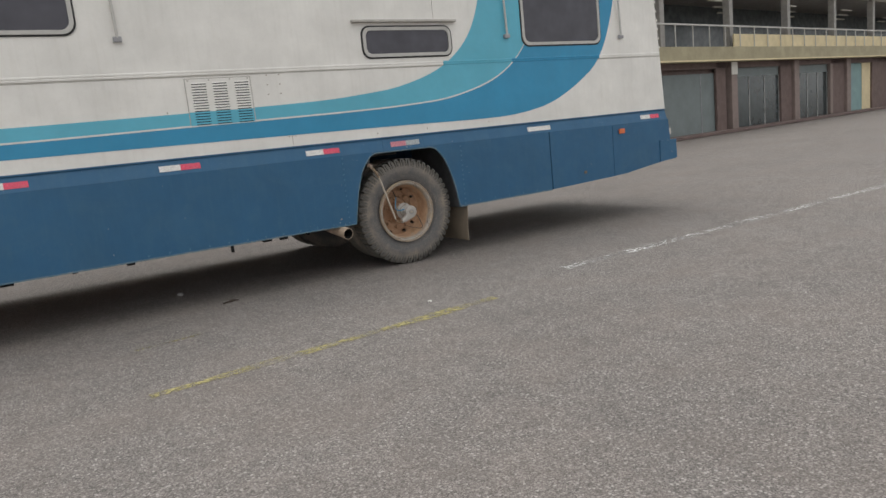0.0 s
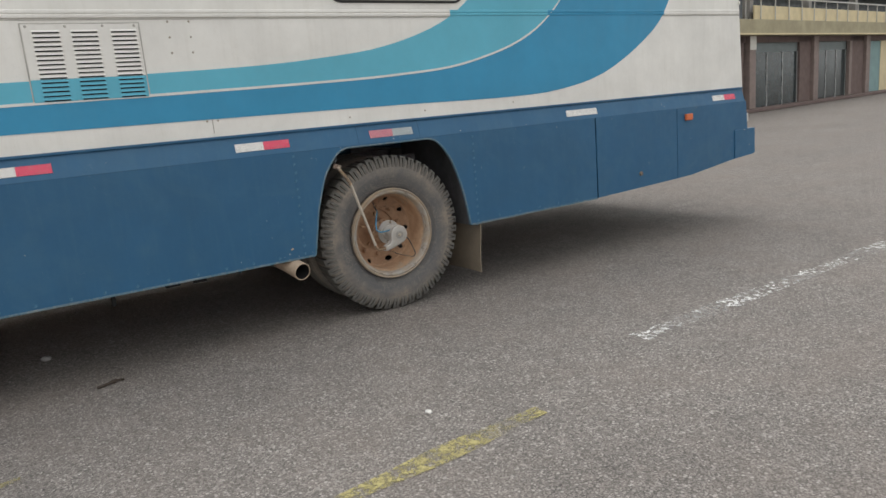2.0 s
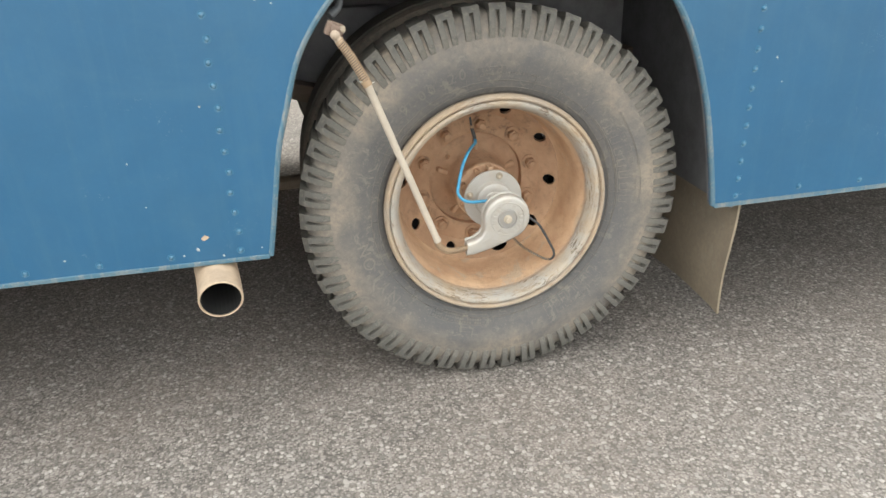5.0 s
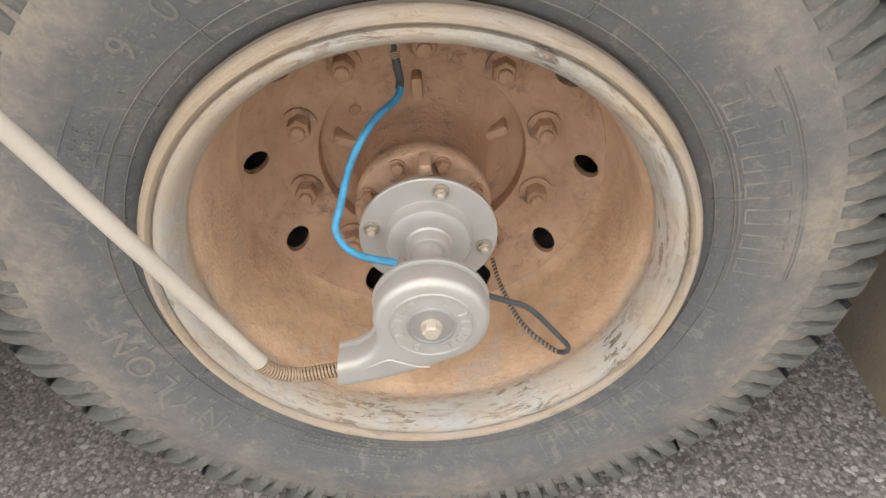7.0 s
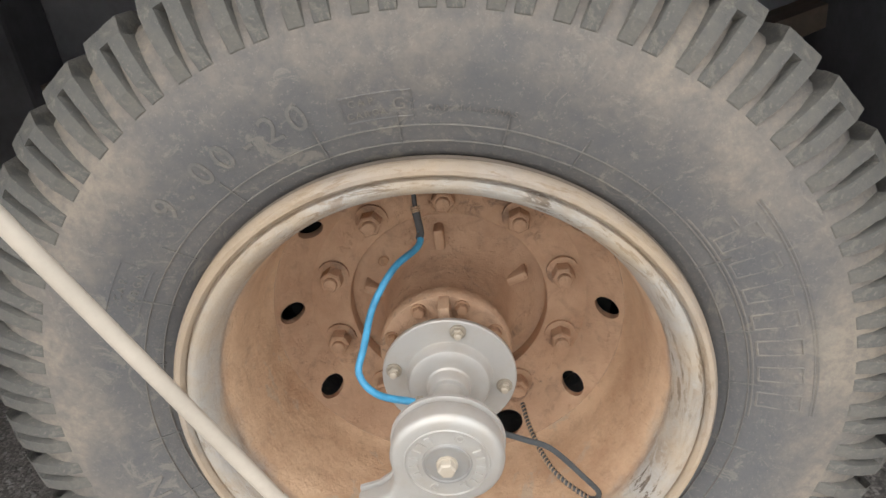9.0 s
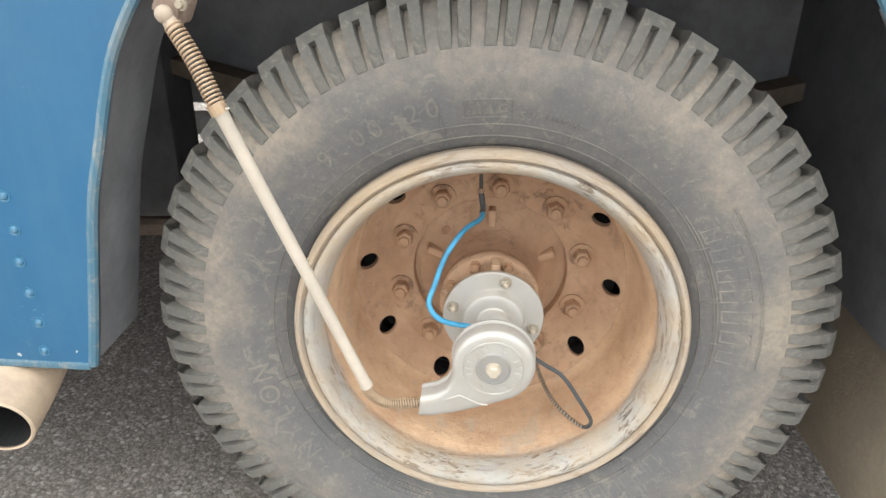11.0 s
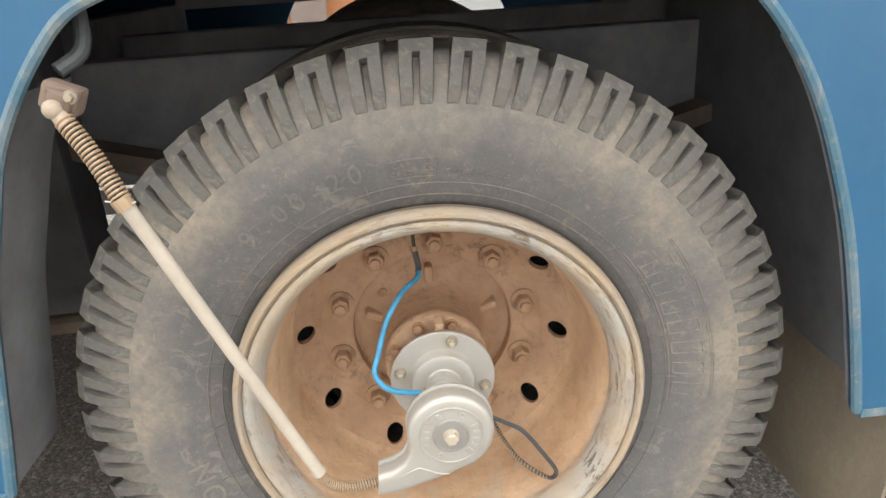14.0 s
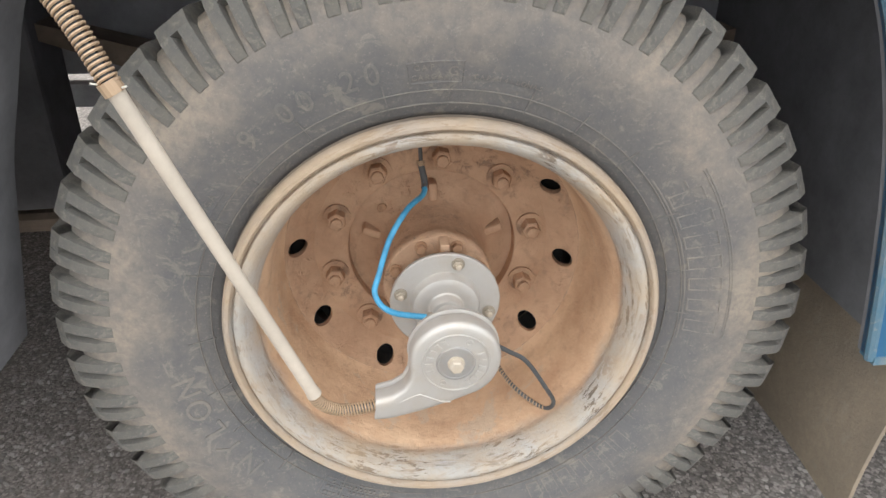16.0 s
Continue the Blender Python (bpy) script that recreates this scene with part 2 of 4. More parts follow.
def road_paint(name, colour, lo, hi):
    k = Mat(name, 0.75)
    worn = k.math("MULTIPLY", k.ramp(k.noise(26, 7, 0.75), lo, hi), k.ramp(k.noise(2.2, 4, 0.6), 0.34, 0.54))
    k.colour(k.mix(k.ramp(k.noise(70, 4), 0.4, 0.7), colour, tuple(v * 0.6 for v in colour)))
    return k.holes(worn).m


ASPHALT = asphalt()
WHITE = paint("cream_white_bus_paint", (0.79, 0.775, 0.73), 0.42, (0.40, 0.36, 0.28), 0.13, chips=False)
NAVY = paint("faded_blue_skirt_paint", (0.020, 0.104, 0.214), 0.4, (0.09, 0.19, 0.245), 0.16)
SKYBLUE = paint("light_blue_stripe_paint", (0.115, 0.44, 0.575), 0.4, (0.25, 0.42, 0.48), 0.06, chips=False)
MIDBLUE = paint("turquoise_blue_stripe_paint", (0.034, 0.265, 0.46), 0.4, (0.15, 0.3, 0.4), 0.06, chips=False)
RIVET = paint("rivet_paint", (0.034, 0.14, 0.245), 0.36, (0.38, 0.42, 0.43), 0.55, chips=False)
PINLINE = plain("white_pinstripe_paint", (0.7, 0.7, 0.67), 0.5, 0.1)
EDGE = paint("worn_edge_paint", (0.065, 0.15, 0.215), 0.55, (0.40, 0.34, 0.26), 0.75, chips=False)
RUBBER, RUBBER_LUG = rubber(band=True), rubber("dusty_tread_rubber", (0.100, 0.101, 0.099), (0.27, 0.24, 0.19))
FLAP = rubber("muddy_rubber_flap", (0.21, 0.175, 0.135), (0.36, 0.29, 0.21))
EARTH = earthy()
EARTH_DARK = earthy("rusty_iron_with_dark_grease", (0.29, 0.165, 0.10), (0.43, 0.27, 0.165), (0.10, 0.07, 0.05))
RIM = rim_paint()
SILVER = metal("cast_aluminium", (0.475, 0.455, 0.425), 0.42, 0.30, 0.42)
BOLT = metal("pale_zinc_bolt", (0.50, 0.44, 0.36), 0.5, 0.5, 0.2)
STEEL = metal("dusty_zinc_bolt", (0.36, 0.32, 0.26), 0.5, 0.5, 0.4)
CREAM = plain("cream_plastic_pipe", (0.50, 0.44, 0.365), 0.5, 0.14, 10)
SPRING = metal("brown_coated_spring_wire", (0.40, 0.285, 0.185), 0.5, 0.5, 0.3)
BLUEHOSE = plain("blue_air_hose", (0.055, 0.29, 0.50), 0.42, 0.28, 45)
BLACKHOSE = plain("black_rubber_hose", (0.07, 0.075, 0.08), 0.55, 0.3, 40)
TAN = plain("tan_painted_exhaust", (0.47, 0.36, 0.26), 0.6, 0.26, 14)
SOOT_AND_SHADE = plain("soot", (0.012, 0.012, 0.012), 0.95, 0.3)
UNDER = plain("dark_underbody_coating", (0.34, 0.34, 0.352), 0.85, 0.3, 6)
INNER = plain("tarred_inner_arch_sheet", (0.16, 0.16, 0.168), 0.9, 0.3, 7)
UNDER_DUST = plain("dusty_underbody_steel", (0.2, 0.16, 0.125), 0.85, 0.4, 9)
GLASS = glass()
GASKET = plain("black_window_gasket", (0.02, 0.02, 0.02), 0.6, 0.2)
FRAME = plain("grey_aluminium_frame", (0.5, 0.49, 0.46), 0.45, 0.12, 9)
TRIM = plain("greyish_cream_trim", (0.46, 0.44, 0.40), 0.5, 0.2, 9)
RED, PALE = reflective("red_reflective_sheet", (0.66, 0.055, 0.115)), reflective("white_reflective_sheet", (0.66, 0.65, 0.62))
PINK, GREY = reflective("faded_red_reflective_sheet", (0.50, 0.17, 0.21)), reflective("faded_grey_reflective_sheet", (0.33, 0.37, 0.38))
ORANGE = plain("orange_marker_lens", (0.62, 0.16, 0.06), 0.25, 0.1)
YELLOW_LINE = road_paint("worn_yellow_road_paint", (0.48, 0.42, 0.18), 0.40, 0.58)
WHITE_LINE = road_paint("worn_white_road_paint", (0.85, 0.84, 0.81), 0.52, 0.55)
BRICK = plain("brown_brick_render", (0.155, 0.112, 0.100), 0.85, 0.25, 3)
ORANGE_BRICK = plain("orange_brick_render", (0.45, 0.20, 0.09), 0.85, 0.2, 3)
PILLAR = plain("brownish_pillar_paint", (0.24, 0.19, 0.17), 0.8, 0.18, 3)
OCHRE = plain("ochre_slab_paint", (0.37, 0.33, 0.215), 0.8, 0.18, 1.5)
YELLOW = plain("pale_yellow_parapet_paint", (0.68, 0.58, 0.36), 0.75, 0.12, 2)
CONCRETE = plain("grey_concrete", (0.34, 0.33, 0.31), 0.85, 0.2, 2)
SHUTTER = plain("grey_blue_shutter", (0.17, 0.20, 0.20), 0.6, 0.12, 2)
TEAL = plain("teal_door_paint", (0.20, 0.32, 0.32), 0.6, 0.12, 2)
MULLION = plain("grey_mullion_paint", (0.42, 0.42, 0.41), 0.5, 0.15, 3)
LAMPWHITE = plain("white_lamp_plastic", (0.6, 0.58, 0.52), 0.4, 0.1)
STONE = plain("pale_stone_chip", (0.7, 0.68, 0.64), 0.7, 0.15, 60)
BARK = plain("dry_twig", (0.06, 0.045, 0.035), 0.85, 0.3, 40)


# ---- building blocks ----
def part(name, bm, material, parent=None, label="", smooth=None):
    """Link a bmesh as one mesh object under a thing or a part."""
    bmesh.ops.recalc_face_normals(bm, faces=bm.faces)
    me = bpy.data.meshes.new(name)
    bm.to_mesh(me)
    bm.free()
    me.materials.append(material)
    if smooth is not None:
        me.shade_smooth()
        me.set_sharp_from_angle(angle=radians(smooth))
    ob = new(name, me)
    ob.parent = parent
    if label:
        tagged(ob, label)
    return ob


def again(ob, m):
    """One more piece on the same mesh, under the same parent."""
    o = new(ob.name.split(".")[0], ob.data)
    o.parent, o.matrix_basis = ob.parent, m
    if "label" in ob:
        tagged(o, ob["label"])
    return o


def thing(name, m, label, category, kind="", group=""):
    ob = new(name)
    ob.matrix_basis = m
    ob.empty_display_size = 0.1
    return tagged(ob, label, category, group, kind)


def box(bm, x0, x1, y0, y1, z0, z1, bevel=0.0):
    m = Matrix.LocRotScale(((x0 + x1) / 2, (y0 + y1) / 2, (z0 + z1) / 2), None, (x1 - x0, y1 - y0, z1 - z0))
    vs = bmesh.ops.create_cube(bm, size=1, matrix=m)["verts"]
    if bevel:
        es = list({e for v in vs for e in v.link_edges})
        bmesh.ops.bevel(bm, geom=es, offset=bevel, segments=2, affect="EDGES", profile=0.6)
    return bm


def block(x0, x1, y0, y1, z0, z1, bevel=0.0):
    return box(bmesh.new(), x0, x1, y0, y1, z0, z1, bevel)


def lathe(profile, n=96, closed=False, bm=None, centre=(0, 0, 0)):
    """Turn a profile of (radius, y) about the y axis."""
    bm = bm or bmesh.new()
    c = Vector(centre)
    rings = []
    for r, y in profile:
        if r < 1e-6:
            rings.append([bm.verts.new(c + Vector((0, y, 0)))])
        else:
            rings.append([bm.verts.new(c + Vector((r * math.cos(2 * math.pi * i / n), y, r * math.sin(2 * math.pi * i / n)))) for i in range(n)])
    pairs = list(zip(rings, rings[1:])) + ([(rings[-1], rings[0])] if closed else [])
    for a, b in pairs:
        for i in range(n):
            j = (i + 1) % n
            q = [a[i % len(a)], a[j % len(a)], b[j % len(b)], b[i % len(b)]]
            q = list(dict.fromkeys(q))
            if len(q) > 2:
                bm.faces.new(q)
    return bm


def tube(points, radius, n=12, bm=None, ends=True):
    """A round tube along a line of points; radius: a number, or one for each point."""
    bm = bm or bmesh.new()
    ps = [Vector(p) for p in points]
    rs = radius if isinstance(radius, (list, tuple)) else [radius] * len(ps)
    rings, side = [], None
    for i, p in enumerate(ps):
        t = (ps[min(i + 1, len(ps) - 1)] - ps[max(i - 1, 0)]).normalized()
        if side is None:
            side = t.orthogonal().normalized()
        side = (side - t * side.dot(t)).normalized()
        up = t.cross(side)
        rings.append([bm.verts.new(p + rs[i] * (math.cos(2 * math.pi * k / n) * side + math.sin(2 * math.pi * k / n) * up)) for k in range(n)])
    for a, b in zip(rings, rings[1:]):
        for k in range(n):
            bm.faces.new((a[k], a[(k + 1) % n], b[(k + 1) % n], b[k]))
    if ends:
        bm.faces.new(rings[0][::-1]), bm.faces.new(rings[-1])
    return bm


def curve(points, steps=8):
    """A smooth line through the points."""
    ps = [Vector(p) for p in points]
    ps = [2 * ps[0] - ps[1], *ps, 2 * ps[-1] - ps[-2]]
    out = []
    for a, b, c, d in zip(ps, ps[1:], ps[2:], ps[3:]):
        for s in range(steps):
            u = s / steps
            out.append(0.5 * (2 * b + (c - a) * u + (2 * a - 5 * b + 4 * c - d) * u * u + (3 * b - a - 3 * c + d) * u ** 3))
    return out + [ps[-2]]


def coil(points, radius, wire, turns, n=6):
    """A wire wound evenly round a line of points."""
    ps = curve(points, 10)
    run = [0.0]
    for p, q in zip(ps, ps[1:]):
        run.append(run[-1] + (q - p).length)
    total = turns * 12
    way, out, k = None, [], 0
    for i in range(total + 1):
        d = i / total * run[-1]
        while k < len(ps) - 2 and run[k + 1] < d:
            k += 1
        p = ps[k].lerp(ps[k + 1], (d - run[k]) / max(1e-9, run[k + 1] - run[k]))
        t = (ps[k + 1] - ps[k]).normalized()
        way = (way - t * way.dot(t)).normalized() if way else t.orthogonal().normalized()
        a = 2 * math.pi * i / 12
        out.append(p + radius * (math.cos(a) * way + math.sin(a) * t.cross(way)))
    return tube(out, wire, n)


def prism(outline, y0, y1, bm=None, bevel=0.0):
    """A plate with an outline of (x, z), from y0 (outer side) to y1."""
    bm = bm or bmesh.new()
    front = bm.faces.new([bm.verts.new((x, y0, z)) for x, z in outline])
    ext = bmesh.ops.extrude_face_region(bm, geom=[front])
    back = [v for v in ext["geom"] if isinstance(v, bmesh.types.BMVert)]
    bmesh.ops.translate(bm, verts=back, vec=(0, y1 - y0, 0))
    if bevel:
        es = [e for e in bm.edges if all(abs(v.co.y - y0) < 1e-6 for v in e.verts)]
        bmesh.ops.bevel(bm, geom=es, offset=bevel, segments=2, affect="EDGES", profile=0.5)
    return bm


def ribbon(upper, lower, y0, y1):
    """A thin plate between two lines of (x, z)."""
    bm = bmesh.new()
    rows = [[bm.verts.new((p[0], y, p[1])) for p in line] for line in (upper, lower) for y in (y0, y1)]
    uo, ui, lo, li = rows
    for i in range(len(upper) - 1):
        for a, b in ((uo, lo), (ui, uo), (lo, li), (li, ui)):
            bm.faces.new((a[i], a[i + 1], b[i + 1], b[i]))
    bm.faces.new((uo[0], lo[0], li[0], ui[0])), bm.faces.new((uo[-1], lo[-1], li[-1], ui[-1]))
    return bm


def rounded(x0, x1, z0, z1, r, n=6):
    out = []
    for cx, cz, a0 in ((x1 - r, z1 - r, 0), (x0 + r, z1 - r, 90), (x0 + r, z0 + r, 180), (x1 - r, z0 + r, 270)):
        out += [(cx + r * math.cos(radians(a0 + 90 * i / n)), cz + r * math.sin(radians(a0 + 90 * i / n))) for i in range(n + 1)]
    return out


def hoop(outer, inner, y0, y1):
    """A flat frame between two outlines with as many corners."""
    bm = bmesh.new()
    rows = [[bm.verts.new((x, y, z)) for x, z in line] for line, y in ((outer, y0), (inner, y0), (inner, y1), (outer, y1))]
    n = len(outer)
    for a, b in zip(rows, rows[1:] + rows[:1]):
        for i in range(n):
            bm.faces.new((a[i], a[(i + 1) % n], b[(i + 1) % n], b[i]))
    return bm


def hexagon(r, y0, y1, washer=0.0, n=6):
    """A bolt head or nut that points to -y, on a washer at y1."""
    bm = bmesh.new()
    lathe([(0, y0), (r * 0.82, y0), (r, y0 + r * 0.18), (r, y1), (0, y1)], n, bm=bm)
    if washer:
        lathe([(0, y1 - 0.002), (washer, y1 - 0.002), (washer, y1 + 0.002), (0, y1 + 0.002)], 16, bm=bm)
    return bm


def lettering(text, size, depth):
    """The text as a mesh that faces -y, its middle at the origin, in Blender's own font."""
    cu = bpy.data.curves.new("lettering", "FONT")
    cu.body, cu.size, cu.extrude, cu.align_x, cu.align_y = text, size, depth, "CENTER", "CENTER"
    ob = bpy.data.objects.new("lettering", cu)
    scene.collection.objects.link(ob)
    me = bpy.data.meshes.new_from_object(ob.evaluated_get(bpy.context.evaluated_depsgraph_get()))
    bpy.data.objects.remove(ob)
    bm = bmesh.new()
    bm.from_mesh(me)
    bpy.data.meshes.remove(me)
    bmesh.ops.transform(bm, matrix=pose(0, 0, 0, 90, 0, 0), verts=bm.verts)
    return bm


def flank(r):
    """How far the tyre's flank lies behind its face, at a radius."""
    steps = ((0.308, 0.038), (0.325, 0.029), (0.345, 0.021), (0.372, 0.012), (0.395, 0.0075), (0.41, 0.0066))
    for (a, p), (b, q) in zip(steps, steps[1:]):
        if r < b:
            return p + (q - p) * (r - a) / (b - a)
    return steps[-1][1]


def round_text(text, r, middle, step, size, y, centre, depth=0.001):
    """Letters along an arc round the axle, their feet towards the centre; angles in degrees."""
    bm = bmesh.new()
    for i, ch in enumerate(text):
        if ch == " ":
            continue
        a = middle - (i - (len(text) - 1) / 2) * step
        one = lettering(ch, size, depth)
        m = Matrix.Translation(centre) @ pose(0, 0, 0, 0, 90 - a, 0) @ pose(0, y, r)
        bmesh.ops.transform(one, matrix=m, verts=one.verts)
        for v in one.verts:
            v.co.y += flank(math.hypot(v.co.x - centre.x, v.co.z - centre.z)) - flank(r)
        me = bpy.data.meshes.new("letter")
        one.to_mesh(me)
        one.free()
        bm.from_mesh(me)
        bpy.data.meshes.remove(me)
    return bm


# ---- ground ----
GROUND = -0.012


def ground_sheet():
    bm = bmesh.new()
    bmesh.ops.create_grid(bm, x_segments=8, y_segments=8, size=600)
    ob = part("ground", bm, ASPHALT)
    ob.location.z = GROUND
    return tagged(ob, "worn grey asphalt with pale stone chips and dust", "asphalt", kind="structure")


ground_sheet()


def line_on_road(name, x0, x1, y0, y1, width, mat, label):
    n = 40
    bm = bmesh.new()
    rows = []
    for i in range(n + 1):
        f = i / n
        x, y = x0 + (x1 - x0) * f, y0 + (y1 - y0) * f
        w = width * (0.75 + 0.5 * noise.noise((x * 1.7, 3, 1)))
        rows.append([bm.verts.new((x, y + s * w / 2, GROUND + 0.004)) for s in (-1, 1)])
    for a, b in zip(rows, rows[1:]):
        bm.faces.new((a[0], b[0], b[1], a[1]))
    return tagged(part(name, bm, mat), label, "road marking", kind="structure")


line_on_road("road_marking", -2.85, -0.38, -1.96, -1.79, 0.125, YELLOW_LINE, "broken and worn yellow parking line on the asphalt")
line_on_road("road_marking", -2.75, -2.3, -0.88, -0.84, 0.06, YELLOW_LINE, "faint rest of a yellow line on the asphalt")
line_on_road("road_marking", 0.6, 12.0, -1.47, -1.22, 0.18, WHITE_LINE, "flaking white line on the asphalt")


def pebble(name, x, y, r, mat, label, flat=0.55):
    bm = bmesh.new()
    bmesh.ops.create_icosphere(bm, subdivisions=2, radius=r)
    for v in bm.verts:
        v.co *= 1 + 0.35 * noise.noise(v.co / r * 1.3 + Vector((x, y, 0)))
        v.co.z *= flat
    ob = part(name, bm, mat)
    ob.location = (x, y, GROUND + r * flat * 0.7)
    return tagged(ob, label, "stone")


pebble("pebble", -0.755, -1.47, 0.017, STONE, "small white stone lying on the asphalt")
pebble("pebble", -2.08, 0.81, 0.03, plain("grey_stone", (0.25, 0.24, 0.23)), "grey stone on the asphalt under the bus")
twig = part("twig", tube(curve([(-1.90, 0.02, 0.008), (-1.85, 0.03, 0.012), (-1.80, 0.06, 0.01), (-1.76, 0.06, 0.007)], 4), [0.008] * 6 + [0.012] * 3 + [0.007] * 4, 6), BARK)
twig.location.z = GROUND
tagged(twig, "short dark twig lying on the asphalt", "twig")


# ---- the bus ----
FRONT, REAR, WIDTH, ROOF = -7.3, 3.74, 2.5, 3.15
SKIRT_Z, KNEE_Z, BELT_Z = 0.475, 1.115, 1.232
AXLE = Vector((0, 0, 0.505))
bus = thing("bus", pose(0, 0, 0), "old white bus with blue swooshes and blue skirt", "bus")

ARCH_LEFT = [(-0.592, 0.475), (-0.575, 0.56), (-0.558, 0.65), (-0.540, 0.74), (-0.515, 0.82), (-0.482, 0.92), (-0.447, 0.985), (-0.406, 1.04), (-0.364, 1.08), (-0.31, 1.102)]
ARCH_RIGHT = [(0.29, 1.102), (0.343, 1.085), (0.391, 1.045), (0.437, 0.985), (0.477, 0.91), (0.511, 0.82), (0.535, 0.74), (0.555, 0.65), (0.572, 0.56), (0.586, 0.475)]
smoothed = lambda line: [(p.x, p.z) for p in curve([(x, 0, z) for x, z in line], 4)]
ARCH_LEFT, ARCH_RIGHT = smoothed(ARCH_LEFT), smoothed(ARCH_RIGHT)
ARCH = ARCH_LEFT + ARCH_RIGHT


def side_plates(y0, y1, near):
    """Skirt and body side of one side of the bus; the outer sheet is at y0."""
    out = []
    whole = [(FRONT, SKIRT_Z), (FRONT, KNEE_Z), (1.826, KNEE_Z), (1.826, 0.485), (0.65, SKIRT_Z)] + ARCH[::-1]
    out.append(part("skirt_panel", prism(whole, y0, y1), NAVY, bus))
    out.append(part("hatch_door", prism([(1.836, 0.487), (1.836, KNEE_Z), (2.795, KNEE_Z), (2.795, 0.52)], y0 - 0.003 * near, y1), NAVY, bus, "blue hatch in the skirt"))
    out.append(part("skirt_panel", prism([(2.805, 0.52), (2.805, KNEE_Z), (3.775, KNEE_Z), (3.80, 0.86), (3.60, 0.86), (3.60, 0.60), (3.0, 0.53)], y0, y1), NAVY, bus))
    return out


near_panels = side_plates(0.0, 0.025, 1)
side_plates(WIDTH, WIDTH - 0.025, -1)

# the strip above the knee leans inwards
bm = bmesh.new()
for x0, x1 in ((FRONT, -0.2206), (-0.2194, 0.2294), (0.2306, 3.755)):
    a = [bm.verts.new(p) for p in ((x0, -0.0015, KNEE_Z - 0.002), (x1, -0.0015, KNEE_Z - 0.002), (x1, 0.034, BELT_Z), (x0, 0.034, BELT_Z))]
    b = [bm.verts.new((v.co.x, v.co.y + 0.02, v.co.z)) for v in a]
    bm.faces.new(a), bm.faces.new(b[::-1])
    for i in range(4):
        bm.faces.new((a[i], a[(i + 1) % 4], b[(i + 1) % 4], b[i]))
part("belt_panel", bm, NAVY, bus)
part("belt_panel", block(FRONT, 3.755, WIDTH - 0.03, WIDTH, KNEE_Z, BELT_Z), NAVY, bus)
part("belt_molding", block(FRONT, 3.757, 0.020, 0.05, BELT_Z - 0.004, BELT_Z + 0.010, 0.003), NAVY, bus, "blue drip molding")

# white body shell
SIDE_Y = 0.027
side = [(FRONT, BELT_Z + 0.01), (FRONT, ROOF), (3.60, ROOF), (3.652, 2.53), (3.708, 1.90), (3.757, BELT_Z + 0.01)]
part("side_wall", prism(side, SIDE_Y, SIDE_Y + 0.03), WHITE, bus)
part("side_wall", prism(side, WIDTH - 0.04, WIDTH - 0.01), WHITE, bus)
rear = bmesh.new()
pts = [(3.60, ROOF), (3.652, 2.53), (3.708, 1.90), (3.757, 1.26), (3.775, 1.115), (3.80, 0.86)]
edge = [[rear.verts.new((x, y, z)) for x, z in pts] for y in (0.045, WIDTH - 0.045)]
for i in range(len(pts) - 1):
    rear.faces.new((edge[0][i], edge[0][i + 1], edge[1][i + 1], edge[1][i]))
part("rear_wall", rear, WHITE, bus)
part("front_wall", block(FRONT - 0.03, FRONT, 0.0, WIDTH, 0.5, ROOF), WHITE, bus)
roof = prism([(FRONT - 0.03, ROOF), (FRONT, ROOF + 0.12), (3.3, ROOF + 0.12), (3.62, ROOF)], 0.0, WIDTH)
part("roof", roof, WHITE, bus)
# puckered sheet edge at the rear corner
for z in [1.98 + 0.105 * i for i in range(10)]:
    x = 3.708 - (z - 1.90) * 0.089
    part("edge_clip", block(x - 0.012, x + 0.012, 0.018, 0.06, z - 0.014, z + 0.014, 0.004), WHITE, bus)

# stripes
TOP = curve([(FRONT, 0, 1.555), (-5.2, 0, 1.56), (-3.25, 0, 1.57), (-1.92, 0, 1.588), (-0.89, 0, 1.612), (-0.37, 0, 1.648), (0.03, 0, 1.70), (0.42, 0, 1.815), (0.69, 0, 1.97), (0.90, 0, 2.19), (1.04, 0, 2.5), (1.11, 0, 2.85), (1.14, 0, 3.14)])
MID = curve([(FRONT, 0, 1.45), (-5.2, 0, 1.455), (-3.27, 0, 1.462), (-1.98, 0, 1.48), (-1.2, 0, 1.49), (-0.5, 0, 1.502), (0.11, 0, 1.523), (0.65, 0, 1.575), (1.19, 0, 1.735), (1.55, 0, 2.0), (1.74, 0, 2.35), (1.86, 0, 2.75), (1.93, 0, 3.14)])
LOW = curve([(FRONT, 0, 1.355), (-5.2, 0, 1.35), (-3.29, 0, 1.347), (-1.95, 0, 1.342), (-0.9, 0, 1.338), (0.1, 0, 1.334), (1.0, 0, 1.327), (1.5, 0, 1.352), (1.96, 0, 1.448), (2.41, 0, 1.67), (2.70, 0, 1.92), (2.92, 0, 2.4), (3.09, 0, 3.14)])
flat = lambda line, d=0.0: [(p.x, p.z + d) for p in line]
part("light_blue_stripe", ribbon(flat(TOP), flat(MID, 0.006), SIDE_Y - 0.003, SIDE_Y + 0.004), SKYBLUE, bus, "light blue painted swoosh")
part("turquoise_stripe", ribbon(flat(MID, -0.006), flat(LOW), SIDE_Y - 0.003, SIDE_Y + 0.004), MIDBLUE, bus, "turquoise blue painted swoosh")
part("pinstripe", ribbon(flat(MID, 0.007), flat(MID, -0.007), SIDE_Y - 0.005, SIDE_Y + 0.004), PINLINE, bus, "thin white line between the swooshes")

